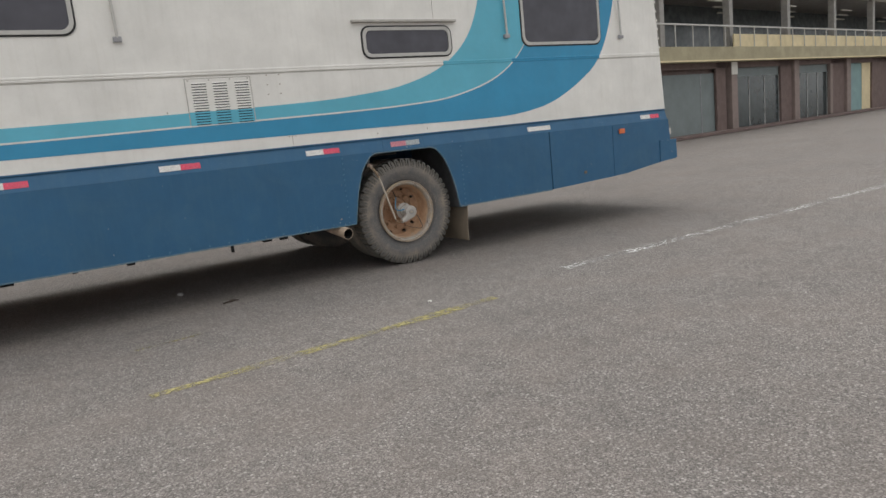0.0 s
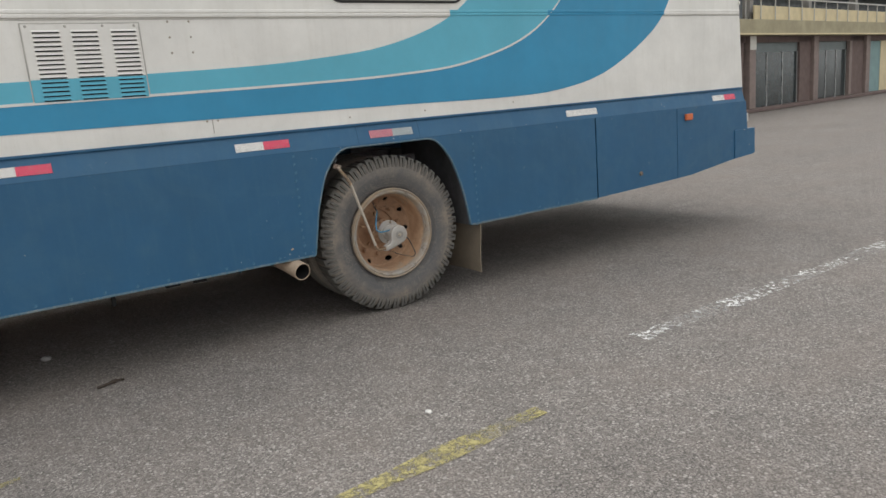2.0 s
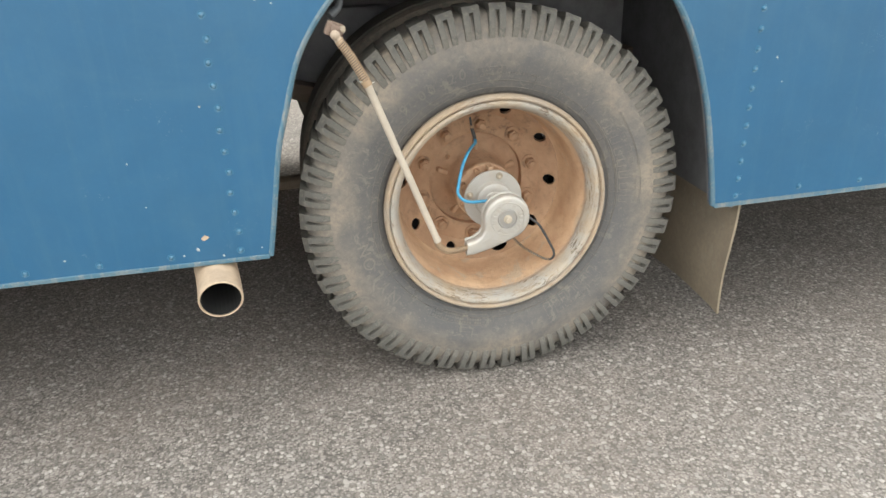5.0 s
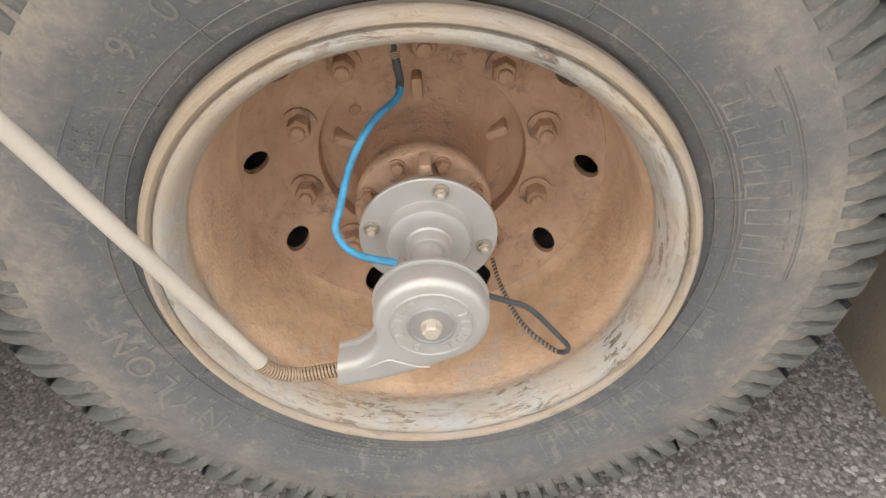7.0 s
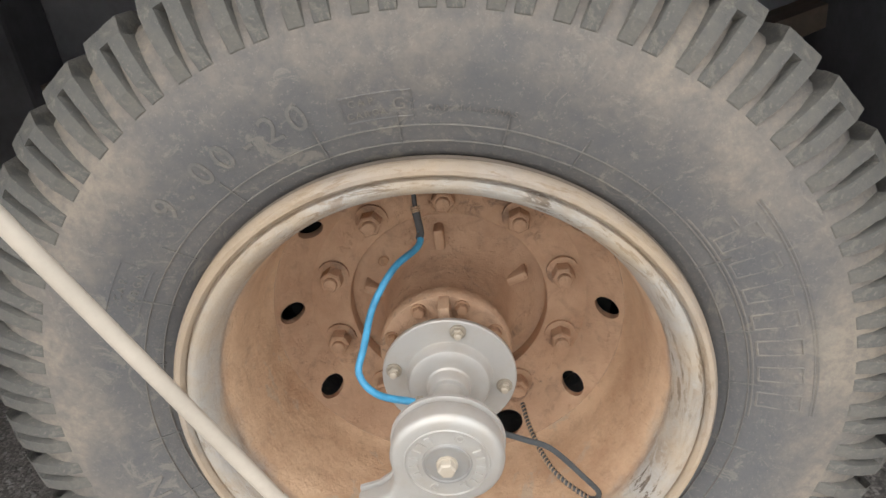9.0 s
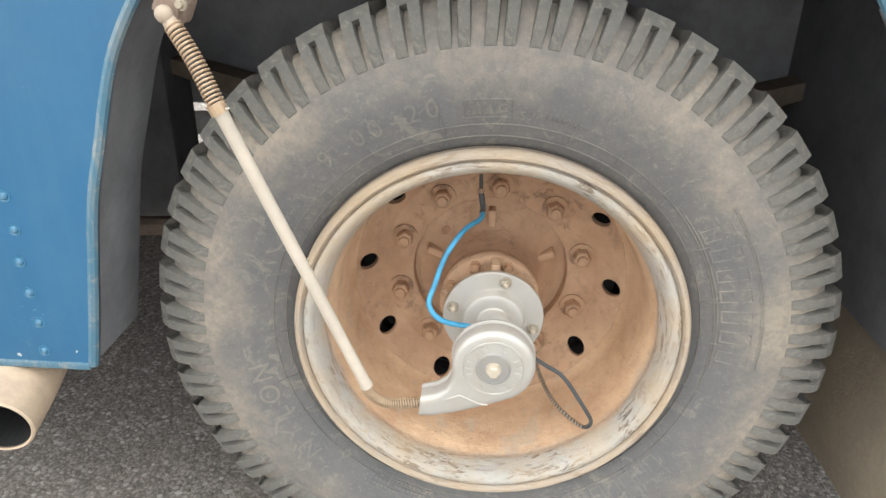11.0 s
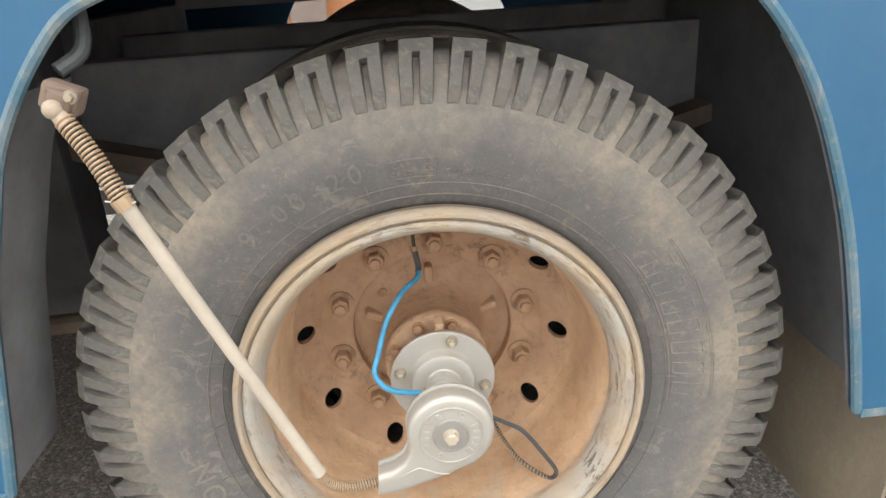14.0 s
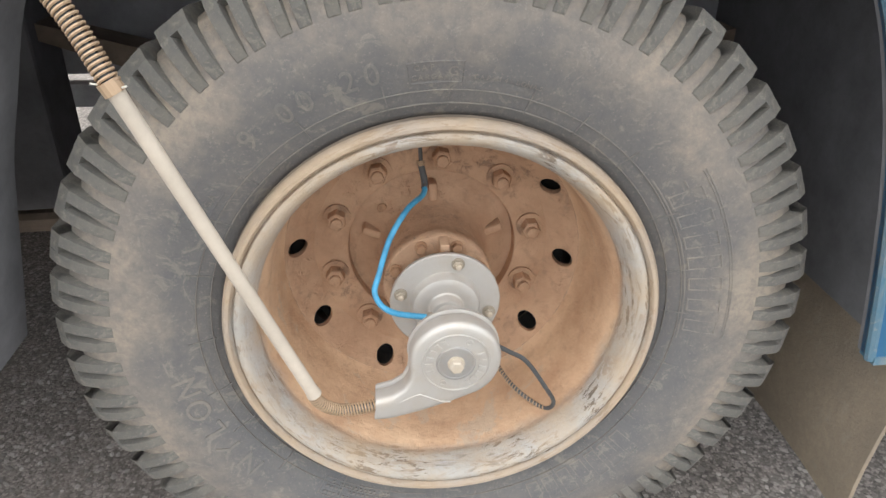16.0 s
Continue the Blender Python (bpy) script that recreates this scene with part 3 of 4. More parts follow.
# raised belt molding at window foot: white, blue where the swoosh crosses it
def molding(x0, x1, mat):
    prof = [(SIDE_Y + 0.002, 1.878), (SIDE_Y - 0.007, 1.883), (SIDE_Y - 0.008, 1.895), (SIDE_Y - 0.004, 1.90), (SIDE_Y - 0.008, 1.905), (SIDE_Y - 0.007, 1.917), (SIDE_Y + 0.002, 1.922)]
    b = bmesh.new()
    ends = [[b.verts.new((x, y, z)) for y, z in prof] for x in (x0, x1)]
    for i in range(len(prof) - 1):
        b.faces.new((ends[0][i], ends[0][i + 1], ends[1][i + 1], ends[1][i]))
    b.faces.new(ends[0]), b.faces.new(ends[1][::-1])
    part("molding", b, mat, bus)


part("molding_joint", block(FRONT, 3.703, SIDE_Y - 0.0025, SIDE_Y + 0.002, 1.870, 1.8785), TRIM, bus)
molding(FRONT, 0.555, WHITE), molding(0.555, 1.415, SKYBLUE), molding(1.415, 2.685, MIDBLUE), molding(2.685, 3.70, WHITE)

# seams and screws in the white band
for x, z0, z1 in ((-1.09, 1.262, 1.337), (-5.4, 1.262, 1.345), (0.49, 2.30, 3.1)):
    part("seam", block(x - 0.0015, x + 0.0015, SIDE_Y - 0.001, SIDE_Y + 0.004, z0, z1), UNDER_DUST, bus)
screw = part("screw", lathe([(0, -0.003), (0.004, -0.0025), (0.006, 0.0), (0.006, 0.002)], 8), STEEL, bus)
screw.location = (-0.25, SIDE_Y, 1.283)
for x, z in [(0.30, 1.285), (1.05, 1.29), (1.25, 1.80), (-1.12, 1.33), (-1.06, 1.33), (-2.1, 1.60), (-1.25, 1.86), (-1.14, 1.86), (-1.25, 1.70), (-1.14, 1.70), (-1.25, 1.78), (-1.14, 1.78)]:
    again(screw, pose(x, SIDE_Y, z))


# windows
def window(x0, x1, z0, z1, r, hood=False):
    f = part("window", hoop(rounded(x0, x1, z0, z1, r), rounded(x0 + 0.03, x1 - 0.03, z0 + 0.03, z1 - 0.03, r - 0.02), SIDE_Y - 0.016, SIDE_Y + 0.002), FRAME, bus, "rounded grey window frame with dark glass")
    part("gasket", hoop(rounded(x0 - 0.014, x1 + 0.014, z0 - 0.014, z1 + 0.014, r + 0.01), rounded(x0 - 0.001, x1 + 0.001, z0 - 0.001, z1 + 0.001, r), SIDE_Y - 0.008, SIDE_Y + 0.002), GASKET, f)
    part("pane", prism(rounded(x0 + 0.029, x1 - 0.029, z0 + 0.029, z1 - 0.029, r - 0.02), SIDE_Y - 0.006, SIDE_Y + 0.001), GLASS, f)
    if hood:
        part("rain_hood", prism([(x0 - 0.10, z1 + 0.04), (x1 + 0.06, z1 + 0.04), (x1 + 0.06, z1 + 0.062), (x0 - 0.10, z1 + 0.062)], SIDE_Y - 0.05, SIDE_Y, bevel=0.004), TRIM, bus, "narrow rain hood over a window")


window(-0.30, 0.665, 1.975, 2.245, 0.075, hood=True)
window(1.58, 2.715, 2.045, 2.95, 0.09)
window(-4.6, -2.655, 2.215, 2.95, 0.09)
window(-6.9, -4.75, 2.215, 2.95, 0.09)


def strut(x, z, lean):
    top = (x + lean, SIDE_Y - 0.04, z + 0.8)
    s = part("awning_strut", tube([(x, SIDE_Y - 0.03, z), top], 0.011, 10), FRAME, bus, "thin grey awning strut")
    part("strut_foot", block(x - 0.03, x + 0.03, SIDE_Y - 0.04, SIDE_Y, z - 0.03, z + 0.01, 0.006), UNDER, s)


strut(-2.38, 2.18, -0.02), strut(1.36, 2.15, -0.03), strut(3.03, 2.12, -0.05)

# vent plate with three rows of louvres; its foot is painted with the stripe
vent = part("vent_plate", block(-1.93, -1.40, SIDE_Y - 0.006, SIDE_Y, 1.592, 1.852, 0.002), WHITE, bus, "white vent plate with pressed louvres")
part("vent_foot", block(-1.93, -1.40, SIDE_Y - 0.0065, SIDE_Y, 1.484, 1.5915, 0.002), SKYBLUE, vent)


for x0, x1, z0, z1 in ((-1.937, -1.931, 1.478, 1.858), (-1.399, -1.393, 1.478, 1.858), (-1.931, -1.399, 1.853, 1.858), (-1.931, -1.399, 1.478, 1.483)):
    part("plate_joint", block(x0, x1, SIDE_Y - 0.004, SIDE_Y + 0.002, z0, z1), TRIM, vent)
for x in (-1.91, -1.74, -1.57, -1.42):
    part("screw", lathe([(0, -0.003), (0.005, -0.002), (0.007, 0.0)], 8, centre=(x, SIDE_Y - 0.0065, 1.842)), TRIM, vent)


def louvre(mat):
    b = bmesh.new()
    w = 0.062
    v = [b.verts.new(p) for p in ((-w, 0, 0.007), (w, 0, 0.007), (w, -0.007, -0.003), (-w, -0.007, -0.003), (-w, 0, -0.003), (w, 0, -0.003))]
    for f in ((0, 1, 2, 3), (3, 2, 5, 4), (0, 3, 4), (1, 5, 2)):
        b.faces.new([v[i] for i in f])
    return part("louvre", b, mat, vent)


def slot():
    return part("slot", block(-0.058, 0.058, -0.0012, 0.0, -0.0095, -0.0025), SOOT_AND_SHADE, vent)


white_l, blue_l, dark_s = louvre(WHITE), louvre(SKYBLUE), slot()
first = {0: True, 1: True, 2: True}
for col in (-1.828, -1.657, -1.475):
    for i in range(16):
        z = 1.818 - i * 0.0215
        which = 0 if z > 1.598 else 1
        for key, ob in ((which, (white_l, blue_l)[which]), (2, dark_s)):
            m = pose(col, SIDE_Y - 0.0066, z)
            if first[key]:
                ob.matrix_basis, first[key] = m, False
            else:
                again(ob, m)

# reflectors
def reflector(x0, parts_of, z=1.166, y=0.0135):
    x = x0
    for w, mat, label in parts_of:
        bm2 = block(x, x + w, -0.002, 0.001, -0.024, 0.024)
        ob = part("reflector", bm2, mat, bus, label)
        ob.matrix_basis = pose(0, y, z, -16.0, 0, 0)
        x += w


W, R_ = (0.165, PALE, "white reflective strip"), (0.157, RED, "red reflective strip")
for x in (-3.465, -2.235, -0.991, 3.30):
    reflector(x, (W, R_))
reflector(1.545, ((0.32, PALE, "white reflective strip"),))
reflector(-0.134, ((0.165, PINK, "faded red reflective strip"), (0.15, GREY, "faded grey reflective strip")))
part("marker_lamp", block(2.90, 2.99, -0.022, 0.0, 1.005, 1.06, 0.008), ORANGE, bus, "orange side marker lamp")
part("tail_bracket", block(3.80, 3.86, 0.03, 0.10, 0.92, 1.0, 0.008), LAMPWHITE, bus, "small white lamp at the rear corner")
bumper = prism([(3.60, 0.601), (3.60, 0.86), (3.90, 0.86), (3.905, 0.63), (3.86, 0.62)], -0.008, WIDTH)
part("bumper", bumper, NAVY, bus, "blue rear bumper")

# rivets of the skirt
rivet = part("rivet", lathe([(0, -0.0035), (0.003, -0.0032), (0.0055, -0.0015), (0.0062, 0.0), (0.0090, -0.0006), (0.0094, 0.001)], 12), RIVET, near_panels[0])
rivet.location = (-0.659, -0.0005, 1.088)
spots = [(-0.659 + 0.003 * math.sin(i * 2.1), 1.04 - 0.0492 * i) for i in range(11)]
spots += [(-0.66 - 0.16 * i, 0.499) for i in range(0, 12)]
for x, z in spots:
    again(rivet, pose(x, -0.0005, z))
riv2 = part("rivet", lathe([(0, -0.0035), (0.003, -0.0032), (0.0055, -0.0015), (0.0062, 0.0), (0.0090, -0.0006), (0.0094, 0.001)], 12), RIVET, near_panels[0])
riv2.location = (0.649, -0.0005, 1.08)
for i in range(1, 13):
    again(riv2, pose(0.649, -0.0005, 1.08 - 0.0485 * i))
for i in range(1, 6):
    again(riv2, pose(0.649 + 0.19 * i, -0.0005, 0.505))
flake = [(0.0085 * (1 + 0.3 * math.sin(2.3 * a)) * math.cos(a), 0.006 * (1 + 0.35 * math.cos(3.1 * a)) * math.sin(a)) for a in (0.0, 0.8, 1.7, 2.5, 3.3, 4.2, 5.2)]
chip = part("paint_chip", prism(flake, -0.0012, 0.001, bevel=0.0004), TAN, near_panels[0], "bare tan spot in the blue paint")
chip.matrix_basis = pose(-0.735, 0, 0.54)
chip_light = part("paint_chip", prism([(x * 0.62, z * 0.62) for x, z in flake], -0.0010, 0.001), plain("grey_primer", (0.36, 0.41, 0.43), 0.7), near_panels[0], "pale chip in the blue paint")
chip_light.matrix_basis = pose(0.03, 0.0012, 1.128)
for x, z, turn, size in ((0.555, 1.130, 40, 0.9), (0.075, 1.132, 80, 0.5), (-0.347, 1.106, 10, 0.7), (-0.548, 1.064, 130, 0.5), (-0.515, 1.055, 60, 0.4), (-0.756, 0.512, 75, 0.9), (-0.79, 0.50, 20, 0.5),
                         (-0.87, 0.735, 95, 0.5), (-0.85, 0.63, 30, 0.4), (0.706, 0.862, 70, 0.6), (0.73, 0.80, 10, 0.4), (-0.70, 0.49, 55, 0.6), (-1.05, 0.52, 15, 0.6), (-0.61, 0.50, 120, 0.4)):
    again(chip_light, pose(x, 0.0012 if z > 1.11 else 0.0, z, 0, turn, 0) @ Matrix.Diagonal((size, 1, size, 1)))
part("latch", lathe([(0, -0.012), (0.016, -0.012), (0.018, 0.0)], 16, centre=(2.33, -0.004, 0.62)), UNDER_DUST, bus)

# worn bead round the wheel arch and along the skirt's foot
bead = tube([(x, 0.005, z) for x, z in ARCH], 0.0075, 8)
part("arch_bead", bead, EDGE, bus, "worn metal bead round the wheel arch")
part("skirt_edge", block(FRONT, -0.594, -0.003, 0.028, SKIRT_Z - 0.006, SKIRT_Z + 0.006, 0.003), EDGE, bus)
part("skirt_edge", prism([(0.588, SKIRT_Z - 0.006), (0.588, SKIRT_Z + 0.006), (1.826, 0.491), (1.826, 0.479)], -0.003, 0.028), EDGE, bus)
for line, deep in ((ARCH_LEFT[:26], 0.15), (ARCH_RIGHT[11:], 0.032)):
    arch_wall = bmesh.new()
    a = [arch_wall.verts.new((x, 0.012, z)) for x, z in line]
    b = [arch_wall.verts.new((x, deep, z)) for x, z in line]
    for i in range(len(line) - 1):
        arch_wall.faces.new((a[i], a[i + 1], b[i + 1], b[i]))
    part("arch_flange", arch_wall, INNER, bus)

# hanging bits under the skirt
for x, w, h in ((-1.28, 0.07, 0.035), (-1.43, 0.08, 0.03), (-1.05, 0.02, 0.03), (-1.74, 0.02, 0.07), (-2.55, 0.06, 0.03), (-2.95, 0.04, 0.02), (-3.4, 0.09, 0.03)):
    part("bracket", block(x - w / 2, x + w / 2, 0.05, 0.09, SKIRT_Z - h, SKIRT_Z + 0.05, 0.004), SOOT_AND_SHADE, bus)

# underbody
part("underfloor", block(FRONT, 3.7, 0.05, WIDTH - 0.05, 1.115, 1.16), UNDER, bus)
for y in (0.80, 1.62):
    part("chassis_rail", block(FRONT + 0.2, 3.5, y, y + 0.08, 0.68, 0.955, 0.006), UNDER, bus)
for x, z0 in ((-1.35, 0.72), (-0.95, 0.86), (0.95, 0.8), (-2.6, 0.62), (2.2, 0.7)):
    part("cross_member", block(x - 0.05, x + 0.05, 0.06, WIDTH - 0.06, z0, z0 + 0.16, 0.006), UNDER, bus)
part("cross_member", block(-0.60, 0.60, 1.25, 1.33, 1.035, 1.115), UNDER, bus)
part("fuel_tank", block(-3.4, -1.75, 0.30, 0.78, 0.55, 0.98, 0.05), UNDER, bus, "dark tank under the floor")
part("gearbox", block(1.1, 2.9, 0.9, 1.6, 0.48, 1.0, 0.08), UNDER, bus)
part("luggage_box", block(-6.2, -3.6, 0.10, WIDTH - 0.1, 0.52, 1.1, 0.03), UNDER, bus)
part("rear_box", block(1.0, 3.5, 0.12, 0.85, 0.56, 1.1, 0.03), UNDER, bus)
part("leaf_spring", prism([(-0.75, 0.78), (-0.4, 0.66), (0.0, 0.62), (0.4, 0.66), (0.75, 0.78), (0.75, 0.81), (0.4, 0.72), (0.0, 0.70), (-0.4, 0.72), (-0.75, 0.81)], 0.70, 0.78), UNDER_DUST, bus)
part("rear_axle", lathe([(0.07, 0.40), (0.07, 0.9), (0.11, 1.0), (0.20, 1.12), (0.22, 1.25), (0.20, 1.38), (0.11, 1.5), (0.07, 1.6), (0.07, 2.1)], 24, centre=AXLE), UNDER_DUST, bus)
part("far_rail", block(-3.2, -0.62, 2.18, 2.25, 0.195, 0.29, 0.006), UNDER, bus)
part("tool_box", block(-3.0, -0.66, 2.0, 2.44, 0.385, 0.9, 0.02), UNDER, bus)
part("torque_rod", tube([(-1.00, 0.54, 0.460), (-0.30, 0.58, 0.468)], 0.022, 10), UNDER_DUST, bus)

# exhaust
pipe = [(-0.850, 0.531, 0.560), (-0.778, 0.251, 0.476), (-0.748, 0.131, 0.444), (-0.727, 0.021, 0.421), (-0.716, -0.062, 0.407)]
ex = part("exhaust_pipe", tube(curve(pipe, 6), 0.052, 28, ends=False), TAN, bus, "tan painted exhaust pipe with a sooty mouth", smooth=40)
part("inner_wall", tube(curve(pipe[1:], 6), 0.047, 28, ends=False), SOOT_AND_SHADE, ex)
way = (Vector(pipe[-1]) - Vector(pipe[-2])).normalized()
lip = lathe([(0.047, -0.003), (0.0495, -0.005), (0.0525, -0.002), (0.0525, 0.006)], 28)
bmesh.ops.transform(lip, matrix=Matrix.Translation(pipe[-1]) @ way.to_track_quat("-Y", "Z").to_matrix().to_4x4(), verts=lip.verts)
part("lip", lip, TAN, ex)

# mud flap behind the wheel
fl = bmesh.new()
rows = []
for i in range(13):
    z = 0.62 - (0.62 - 0.105) * i / 12
    row = []
    for j in range(9):
        y = 0.02 + 0.56 * j / 8
        x = 0.668 + 0.012 * math.sin(i * 0.5) - 0.004 * math.cos(j * 0.9 + i * 0.3) + 0.02 * (i / 12) ** 2 * math.sin(j * 0.5)
        row.append((x, y + (0.014 * ((i - 6) / 6) ** 2 if j == 0 else 0), z))
    rows.append(row)
grid = [[[fl.verts.new((x + d, y, z)) for x, y, z in row] for row in rows] for d in (0, 0.007)]
for g in grid:
    for a, b in zip(g, g[1:]):
        for k in range(8):
            fl.faces.new((a[k], a[k + 1], b[k + 1], b[k]))
for i in range(12):
    for k in (0, 8):
        fl.faces.new((grid[0][i][k], grid[0][i + 1][k], grid[1][i + 1][k], grid[1][i][k]))
for k in range(8):
    for i in (0, 12):
        fl.faces.new((grid[0][i][k], grid[0][i][k + 1], grid[1][i][k + 1], grid[1][i][k]))
part("fender", block(0.655, 0.667, 0.03, 1.0, 0.45, 1.112), INNER, bus)
part("splash_plate", block(-1.27, -0.72, 0.66, 0.80, 0.40, 1.10, 0.01), INNER, bus, "dark plate added to block bright ground ahead of the wheels")
part("mud_flap", fl, FLAP, bus, "dusty brown rubber mud flap", smooth=50)


# ---- the rear wheel ----

def carcass(y0, y1):
    """The tyre without its lugs; the outer face at y0."""
    half = [(0.292, 0.062), (0.299, 0.046), (0.308, 0.038), (0.325, 0.029), (0.345, 0.021), (0.372, 0.012), (0.395, 0.0075), (0.404, 0.0066), (0.412, 0.0068), (0.428, 0.0085), (0.440, 0.0108), (0.458, 0.0138), (0.477, 0.0215), (0.494, 0.0330), (0.500, 0.0480), (0.500, 0.09), (0.498, 0.12)]
    prof = [(r, y0 + d) for r, d in half] + [(r, y1 - d) for r, d in reversed(half)]
    bm = lathe(prof, 144, centre=AXLE)
    return bm


T0, T1 = 0.058, 0.315
tyre = part("tyre", carcass(T0, T1), RUBBER, bus, "dusty black bias-ply truck tyre with worn lugs", smooth=35)


def lug():
    """One shoulder lug: two legs joined at the tread, a slot between them."""
    bm = bmesh.new()
    low = [(0.436, 0.0135), (0.455, 0.0180), (0.474, 0.0255), (0.491, 0.038), (0.499, 0.053), (0.504, 0.09)]
    top = [(0.441, 0.0098), (0.462, 0.0075), (0.484, 0.0120), (0.503, 0.0185), (0.5165, 0.0300), (0.5155, 0.058)]

    def solid(angles, ks, sink=0.0):
        rings = []
        for k in ks:
            (r1, d1), (r0, d0) = top[k], low[k]
            r1, d1 = r1 + (r0 - r1) * sink, d1 + (d0 - d1) * sink
            ring = []
            for a0, a1, r, d in ((angles[0](k), angles[1](k), r1, d1), (angles[0](k) - 0.28, angles[1](k) + 0.28, r0, d0)):
                pair = []
                for a in (a0, a1):
                    a = radians(a)
                    pair.append(bm.verts.new((r * math.sin(a), T0 + d, r * math.cos(a))))
                ring.append(pair)
            rings.append((ring[0][0], ring[0][1], ring[1][1], ring[1][0]))
        for p, q in zip(rings, rings[1:]):
            for i in range(4):
                bm.faces.new((p[i], p[(i + 1) % 4], q[(i + 1) % 4], q[i]))
        bm.faces.new(rings[0]), bm.faces.new(rings[-1][::-1])

    lean = lambda k: 0.16 * (k - 3)
    solid((lambda k: -2.45 + lean(k) + 0.03 * k, lambda k: -0.60 + lean(k)), (0, 1, 2, 3, 4))
    solid((lambda k: 0.60 + lean(k), lambda k: 2.45 + lean(k) - 0.03 * k), (0, 1, 2, 3, 4))
    solid((lambda k: -2.45 + lean(k) + 0.03 * k, lambda k: 2.45 + lean(k) - 0.03 * k), (3, 4, 5))
    # on across the tread
    for a0, a1, a2, a3 in ((-1.75, 2.35, -1.0, 3.2),):
        ring = []
        for a, b, y, r in ((a0, a1, T0 + 0.058, 0.5153), (a0, a1, T0 + 0.13, 0.5090), (a2, a3, T1 - 0.06, 0.505), (a2, a3, T1 - 0.02, 0.490)):
            ring.append([bm.verts.new((rr * math.sin(radians(t)), y, rr * math.cos(radians(t)))) for t, rr in ((a, r), (b, r), (b, 0.48), (a, 0.48))])
        for p, q in zip(ring, ring[1:]):
            for i in range(4):
                bm.faces.new((p[i], p[(i + 1) % 4], q[(i + 1) % 4], q[i]))
        bm.faces.new(ring[0]), bm.faces.new(ring[-1][::-1])
    return bm


LUGS = 49
lug0 = part("tread_lug", lug(), RUBBER_LUG, tyre)
lug0.location = AXLE
for i in range(1, LUGS):
    again(lug0, Matrix.Translation(AXLE) @ pose(0, 0, 0, 0, 360 * i / LUGS, 0))

LET = rubber("raised_dusty_rubber", (0.138, 0.136, 0.134), (0.27, 0.235, 0.19))
# moulded rings and ticks on the flank
for r, d, w in ((0.318, 0.0315, 0.0009), (0.336, 0.0240, 0.0009)):
    part("sidewall_ring", lathe([(r - w, T0 + d + 0.001), (r - w * 0.5, T0 + d - 0.0012), (r + w * 0.5, T0 + d - 0.0012), (r + w, T0 + d + 0.001)], 128, centre=AXLE), LET, tyre)
tick = part("sidewall_tick", prism([(-0.0006, 0.315), (0.0006, 0.315), (0.0006, 0.350), (-0.0006, 0.350)], T0 + 0.017, T0 + 0.034), LET, tyre)
tick.data.transform(Matrix.Shear("XZ", 4, (0, 0)))
for v in tick.data.vertices:
    if v.co.y < T0 + 0.03:
        v.co.y = T0 + (0.0312 if v.co.z < 0.33 else 0.0172)
tick.location = AXLE
for i in range(1, 24):
    again(tick, Matrix.Translation(AXLE) @ pose(0, 0, 0, 0, 15 * i + 2 * math.sin(i * 1.7), 0))

for word, text, radius, mid, step, size in (
        ("size_letters", "9.00-20", 0.366, 117, 4.3, 0.038), ("cord_letters", "NYLON", 0.368, 205, 6.4, 0.046),
        ("load_letters", "CAP", 0.365, 94.6, 1.4, 0.0095), ("load_letters", "CARGA", 0.353, 94.2, 1.25, 0.0092),
        ("load_letters", "G", 0.359, 89.3, 2.4, 0.017), ("load_letters", "CAP 14 LONAS", 0.353, 78.6, 1.15, 0.0085),
        ("load_letters", "CAP", 0.368, 147.4, 1.7, 0.011), ("load_letters", "CARGA", 0.355, 147.4, 1.7, 0.011)):
    part(word, round_text(text, radius, mid, step, size, T0 + flank(radius), AXLE, 0.0013), LET, tyre)


def outline_box(a0, a1, r0, r1, w=0.0016):
    """A raised frame on the flank between two angles."""
    bm = bmesh.new()
    def d(r):
        return T0 + flank(r)
    def bar(p, q):
        tube([p, q], w * 0.6, 6, bm=bm)
    at = lambda a, r: AXLE + Vector((r * math.cos(radians(a)), d(r), r * math.sin(radians(a))))
    n = 5
    for r in (r0, r1):
        for i in range(n):
            bar(at(a0 + (a1 - a0) * i / n, r), at(a0 + (a1 - a0) * (i + 1) / n, r))
    for a in (a0, a1):
        bar(at(a, r0), at(a, r1))
    return bm


part("load_frame", outline_box(87.4, 97.6, 0.346, 0.372), RUBBER, tyre)
part("load_frame", outline_box(142.0, 152.5, 0.346, 0.377), RUBBER, tyre)
# a maker's mark, worn to plain bars
for a0, a1, q in ((-6, 39, 0.340), (-4, 36, 0.3975), (-4, 36, 0.4010), (34, 36, 0.372)):
    arc = [AXLE + Vector((q * math.cos(radians(a0 + (a1 - a0) * i / 24)), T0 + flank(q), q * math.sin(radians(a0 + (a1 - a0) * i / 24)))) for i in range(25)]
    part("raised_arc", tube(arc, 0.0012, 6), LET, tyre)
for mid, n, step, r in ((15.0, 7, 5.6, 0.366), (-52, 7, 4.4, 0.364)):
    for i in range(n):
        bm = bmesh.new()
        a = mid - (i - (n - 1) / 2) * step
        for da, r0, r1 in ((-1.5, r - 0.021, r + 0.021), (1.5, r - 0.021, r + 0.021)):
            p = [AXLE + Vector((q * math.cos(radians(a + da)), T0 + flank(q), q * math.sin(radians(a + da)))) for q in (r0, r1)]
            tube(p, 0.0013, 6, bm=bm)
        for q in (r - 0.021, r + 0.021):
            p = [AXLE + Vector((q * math.cos(radians(a + da)), T0 + flank(q), q * math.sin(radians(a + da)))) for da in (-1.5, 1.5)]
            tube(p, 0.0013, 6, bm=bm)
        part("raised_mark", bm, LET, tyre)

